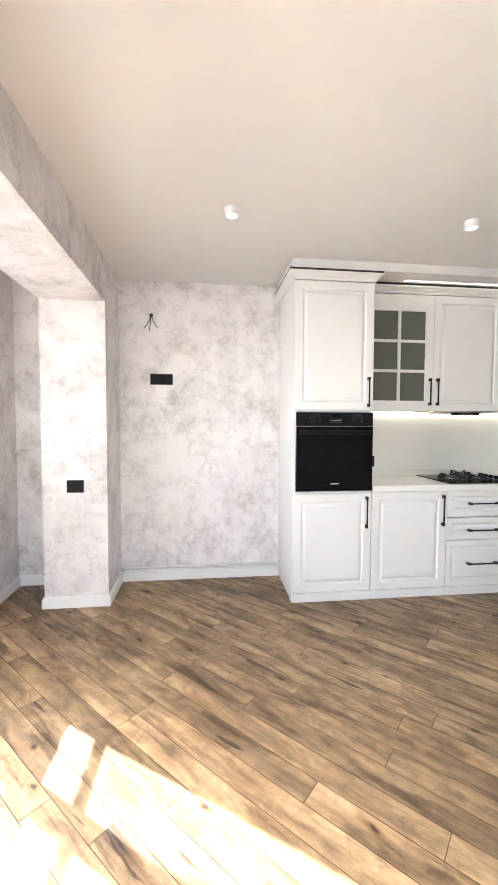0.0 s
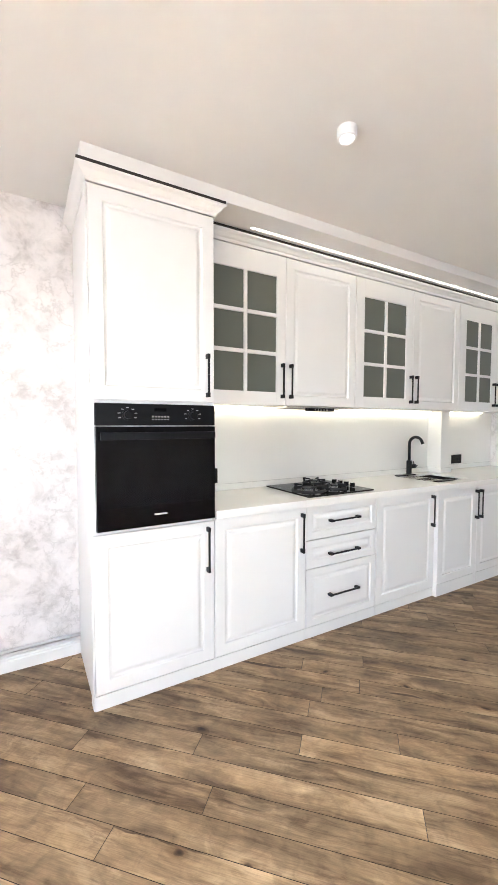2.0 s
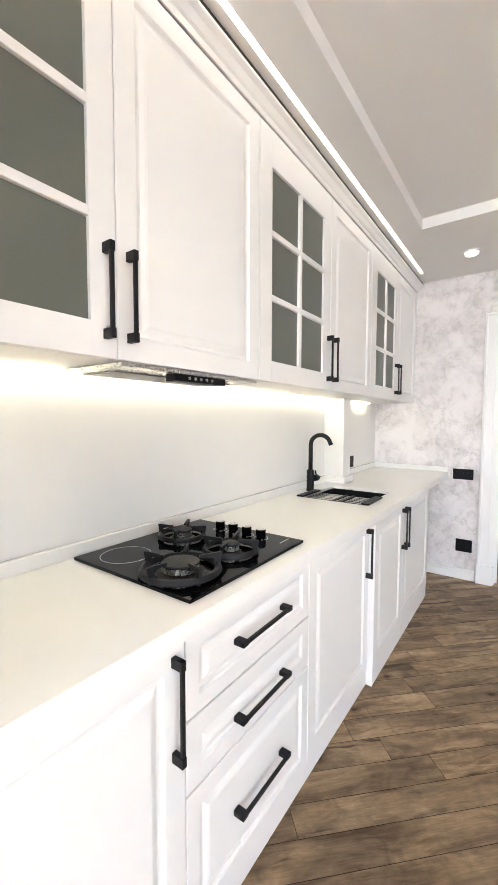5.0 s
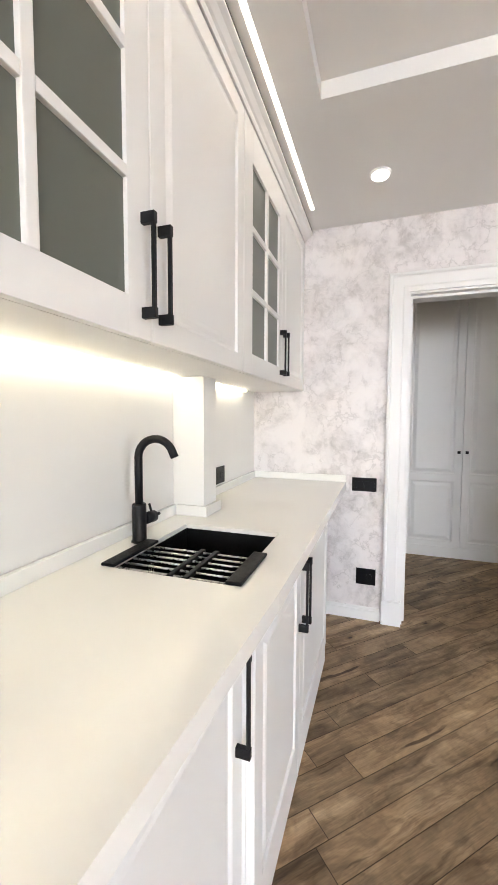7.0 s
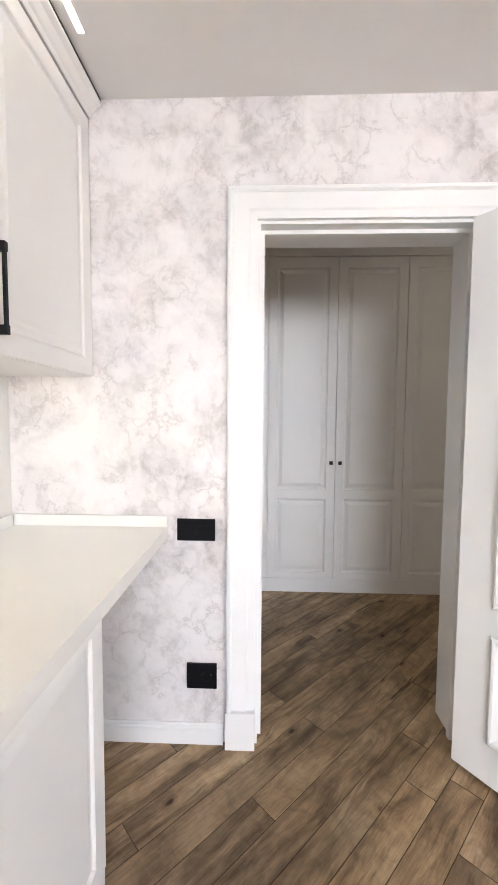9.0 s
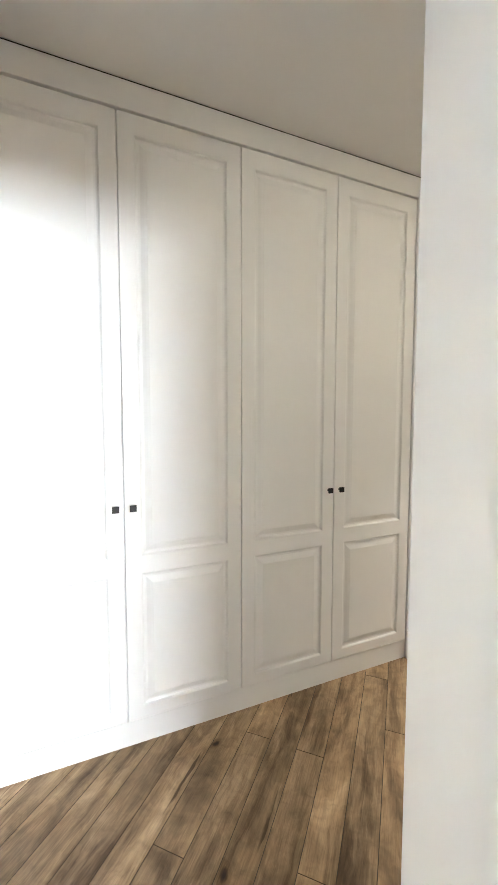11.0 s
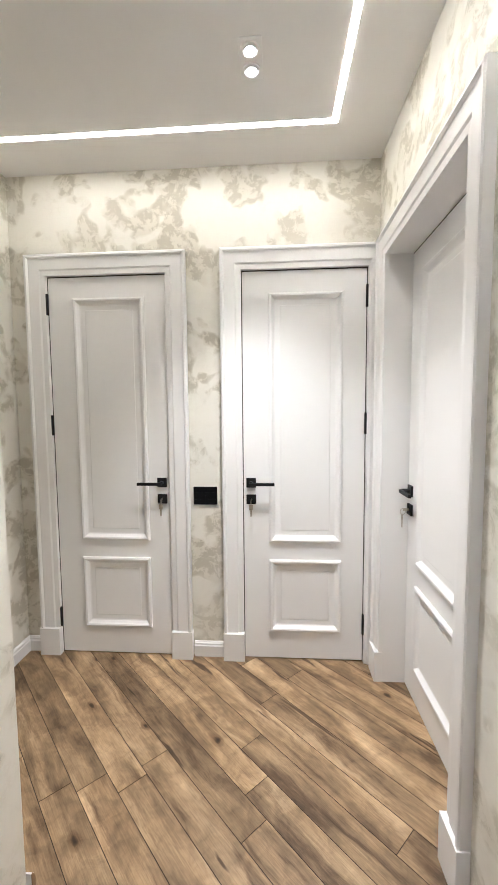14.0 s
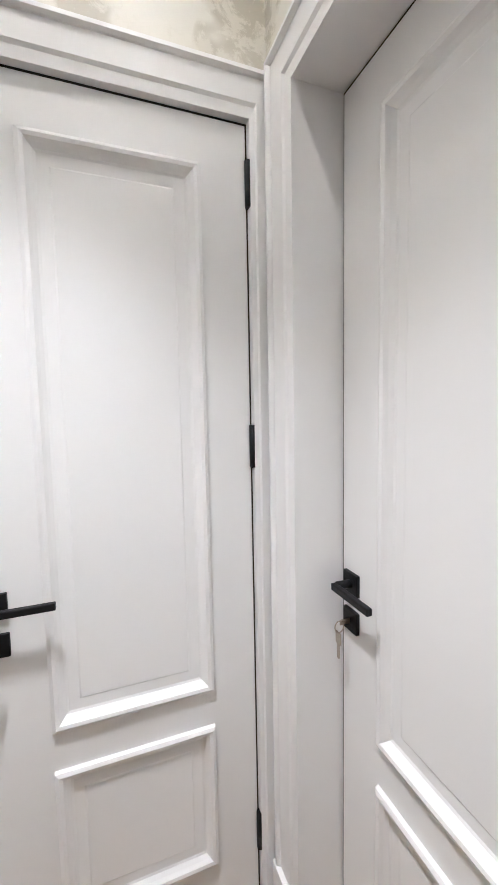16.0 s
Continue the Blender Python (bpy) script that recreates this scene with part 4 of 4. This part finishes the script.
leaf = part("leaf", bm, DOOR_PAINT, kd)

hall_door("door_2", pose(AD1, END + 0.012, 0, 0, 0, 180), AD1 - AD0, ADH, True, "closed white panelled door with black lever", 0.012 - 0.012, 0)
hall_door("door_3", pose(BD1, END + 0.012, 0, 0, 0, 180), BD1 - BD0, ADH, False, "closed white panelled door beside the corner", 0.0, 0, True, True, True, 0.055)
hall_door("door_4", pose(5.02, CD0, 0, 0, 0, 90), CD1 - CD0, CDH, False, "closed white panelled door in a deep frame", HALL_W - 5.02, 0, True, True, False)

# ---- wardrobe ----
WD = [0.0, -0.49, -0.995, -1.50, -2.0, -2.505]
for k in range(5):
    y1, y0 = WD[k], WD[k + 1]
    w = y1 - y0
    ward = thing("wardrobe_unit", pose(FRONT, y1, 0, 0, 0, TO_WEST), "tall white panelled built-in wardrobe section", "wardrobe", "built-in wardrobe")
    part("body", boxed(0, w, 0.022, 0.60, 0.0, 2.51), LACQUER, ward)
    bm = panel_slab(w - 0.004, 2.398, 0.02, [(0.062, w - 0.066, 0.050, 0.618), (0.062, w - 0.066, 0.690, 2.322)], WARDROBE_PROFILE)
    bmesh.ops.translate(bm, vec=(0.002, 0, 0.107), verts=bm.verts)
    dr = part("door", bm, LACQUER, ward)
    if k > 0:
        hx = w - 0.033 if k % 2 else 0.033
        kb = boxed(hx - 0.013, hx + 0.013, -0.026, -0.018, 0.988, 1.014, bevel=0.002)
        tube(kb, [(hx, -0.02, 1.001), (hx, 0.0, 1.001)], 0.006, 8)
        part("knob", kb, BLACK, dr, "small square black knob")
    part("plinth", boxed(0, w, 0.004, 0.021, 0, 0.104), LACQUER, ward)
frame_w = thing("wardrobe_surround", pose(FRONT, 0.0, 0, 0, 0, TO_WEST), "white fascia and end post round the wardrobe", "trim", "", "structure")
part("fascia", boxed(-0.98, 2.610, -0.007, 0.02, 2.510, HALL_CEIL - 0.006), LACQUER, frame_w)
part("end_post", boxed(2.508, 2.610, -0.007, 0.60, 0.0, 2.510), LACQUER, frame_w)
# shade of the narrow gap under the ceiling, drawn as a solid dark strip
part("shadow_gap", boxed(-0.98, 2.606, -0.006, 0.02, HALL_CEIL - 0.0055, HALL_CEIL - 0.001), GAP, frame_w, "dark strip drawn for the shadow gap under the ceiling")
part("plinth_block", boxed(2.503, 2.614, -0.024, -0.0065, 0, 0.155, bevel=0.003), LACQUER, frame_w)
part("north_fill", boxed(-0.98, -0.001, 0.0, 0.60, 0.0, 2.509), LACQUER, frame_w)

# hall lights
hl = thing("hall_light_line", pose(0, 0, 0), "recessed rectangular light line in the hall ceiling, lit", "lamp")
LZ0, LZ1 = HALL_CEIL - 0.0015, HALL_CEIL + 0.002
part("diffuser", boxed(5.386, 6.98, -3.628, -3.604, LZ0, LZ1), LED_H, hl)
part("diffuser", boxed(5.386, 5.410, -3.603, -1.30, LZ0, LZ1), LED_H, hl)
twin = thing("twin_spotlight", pose(5.742, -3.29, HALL_CEIL), "white twin recessed ceiling spotlight, lit", "lamp")
part("frame", boxed(-0.042, 0.042, -0.085, 0.085, -0.005, -0.0005, bevel=0.002), TRIM, twin)
for dy in (-0.041, 0.041):
    ring = lathe(bmesh.new(), [(0.034, -0.0052), (0.034, -0.012), (0.026, -0.012), (0.024, -0.0052)], (0, dy, 0))
    part("bezel", ring, TRIM, twin)
    part("lens", lathe(bmesh.new(), [(0.020, -0.0122), (0.019, -0.0135)], (0, dy, 0)), BULB, twin, "glowing lens")
for dy in (-0.041, 0.041):
    spot("hall_twin_light", (5.742, -3.29 + dy, HALL_CEIL - 0.027), 2.0, LAMP, 82)

# ---- floor planks, laid on the diagonal ----
PW, PL, ANG, V0 = 0.1122, 1.385, -45.0, -0.012
ca, sa = math.cos(radians(ANG)), math.sin(radians(ANG))
FX0, FX1, FY0, FY1 = -1.63, 7.09, SOUTH, 1.0
# where the end joints of some rows lie along the boards
JOINTS = {-14: 0.576, -9: 0.467, -8: 1.31, -7: 1.754, -6: 0.835, -5: 1.488, -2: 1.582, -1: 0.817, 0: 0.62, 1: 1.092, 2: 0.46, 3: 0.962,
          4: 1.387, 5: 1.794, 13: 6.55, 14: 5.815, 15: 6.423, 17: 6.156, 18: 6.62, 20: 6.68}


def plank(cx, cy):
    bm = boxed(-PL / 2 + 0.0004, PL / 2 - 0.0004, -PW / 2 + 0.0004, PW / 2 - 0.0004, -0.010, 0.0)
    top = [e for e in bm.edges if all(v.co.z > -0.001 for v in e.verts)]
    bmesh.ops.bevel(bm, geom=top, offset=0.0008, segments=1, affect="EDGES")
    for f in bm.faces:
        f.normal_update()
        f.material_index = 0 if f.normal.z > 0.95 else 1
    m = pose(cx, cy, 0, 0, 0, ANG)
    inv = m.inverted()
    for co, no in (((FX0, 0, 0), (-1, 0, 0)), ((FX1, 0, 0), (1, 0, 0)), ((0, FY0, 0), (0, -1, 0)), ((0, FY1, 0), (0, 1, 0))):
        bmesh.ops.bisect_plane(bm, geom=bm.verts[:] + bm.edges[:] + bm.faces[:], plane_co=inv @ Vector(co), plane_no=inv.to_3x3() @ Vector(no), clear_outer=True)
        if not bm.faces:
            bm.free()
            return None
    return bm, m


floor = thing("floor", pose(0, 0, 0), "grey-brown oak laminate floor laid on the diagonal", "floor", "", "structure")
rng = random.Random(5)
rest = bmesh.new()
for j in range(-60, 90):
    v = V0 + (j + 0.5) * PW
    start = JOINTS.get(j, rng.uniform(0, PL))
    for i in range(-9, 9):
        u = start + (i + 0.5) * PL
        cx, cy = u * ca - v * sa, u * sa + v * ca
        if not (FX0 - 0.6 < cx < FX1 + 0.6 and FY0 - 0.6 < cy < FY1 + 0.6):
            continue
        # nothing is laid past the north wall of the kitchen or under the wardrobe
        if (cx < 4.3 and cy > 1.1) or (cx > 7.0 and cy > -2.3):
            continue
        made = plank(cx, cy)
        if not made:
            continue
        if (cx < 4.4 and cy < -2.6) or cy < END - 0.45:
            bmesh.ops.transform(made[0], matrix=made[1], verts=made[0].verts)
            me = bpy.data.meshes.new("spare")
            made[0].to_mesh(me)
            made[0].free()
            rest.from_mesh(me)
            bpy.data.meshes.remove(me)
            continue
        ob = part("plank", made[0], OAK, floor)
        ob.data.materials.append(JOINT)
        ob.matrix_basis = made[1]
far_boards = tagged(part("planks", rest, OAK, floor, "boards in the part of the room behind"), kind="stuff")
far_boards.data.materials.append(JOINT)
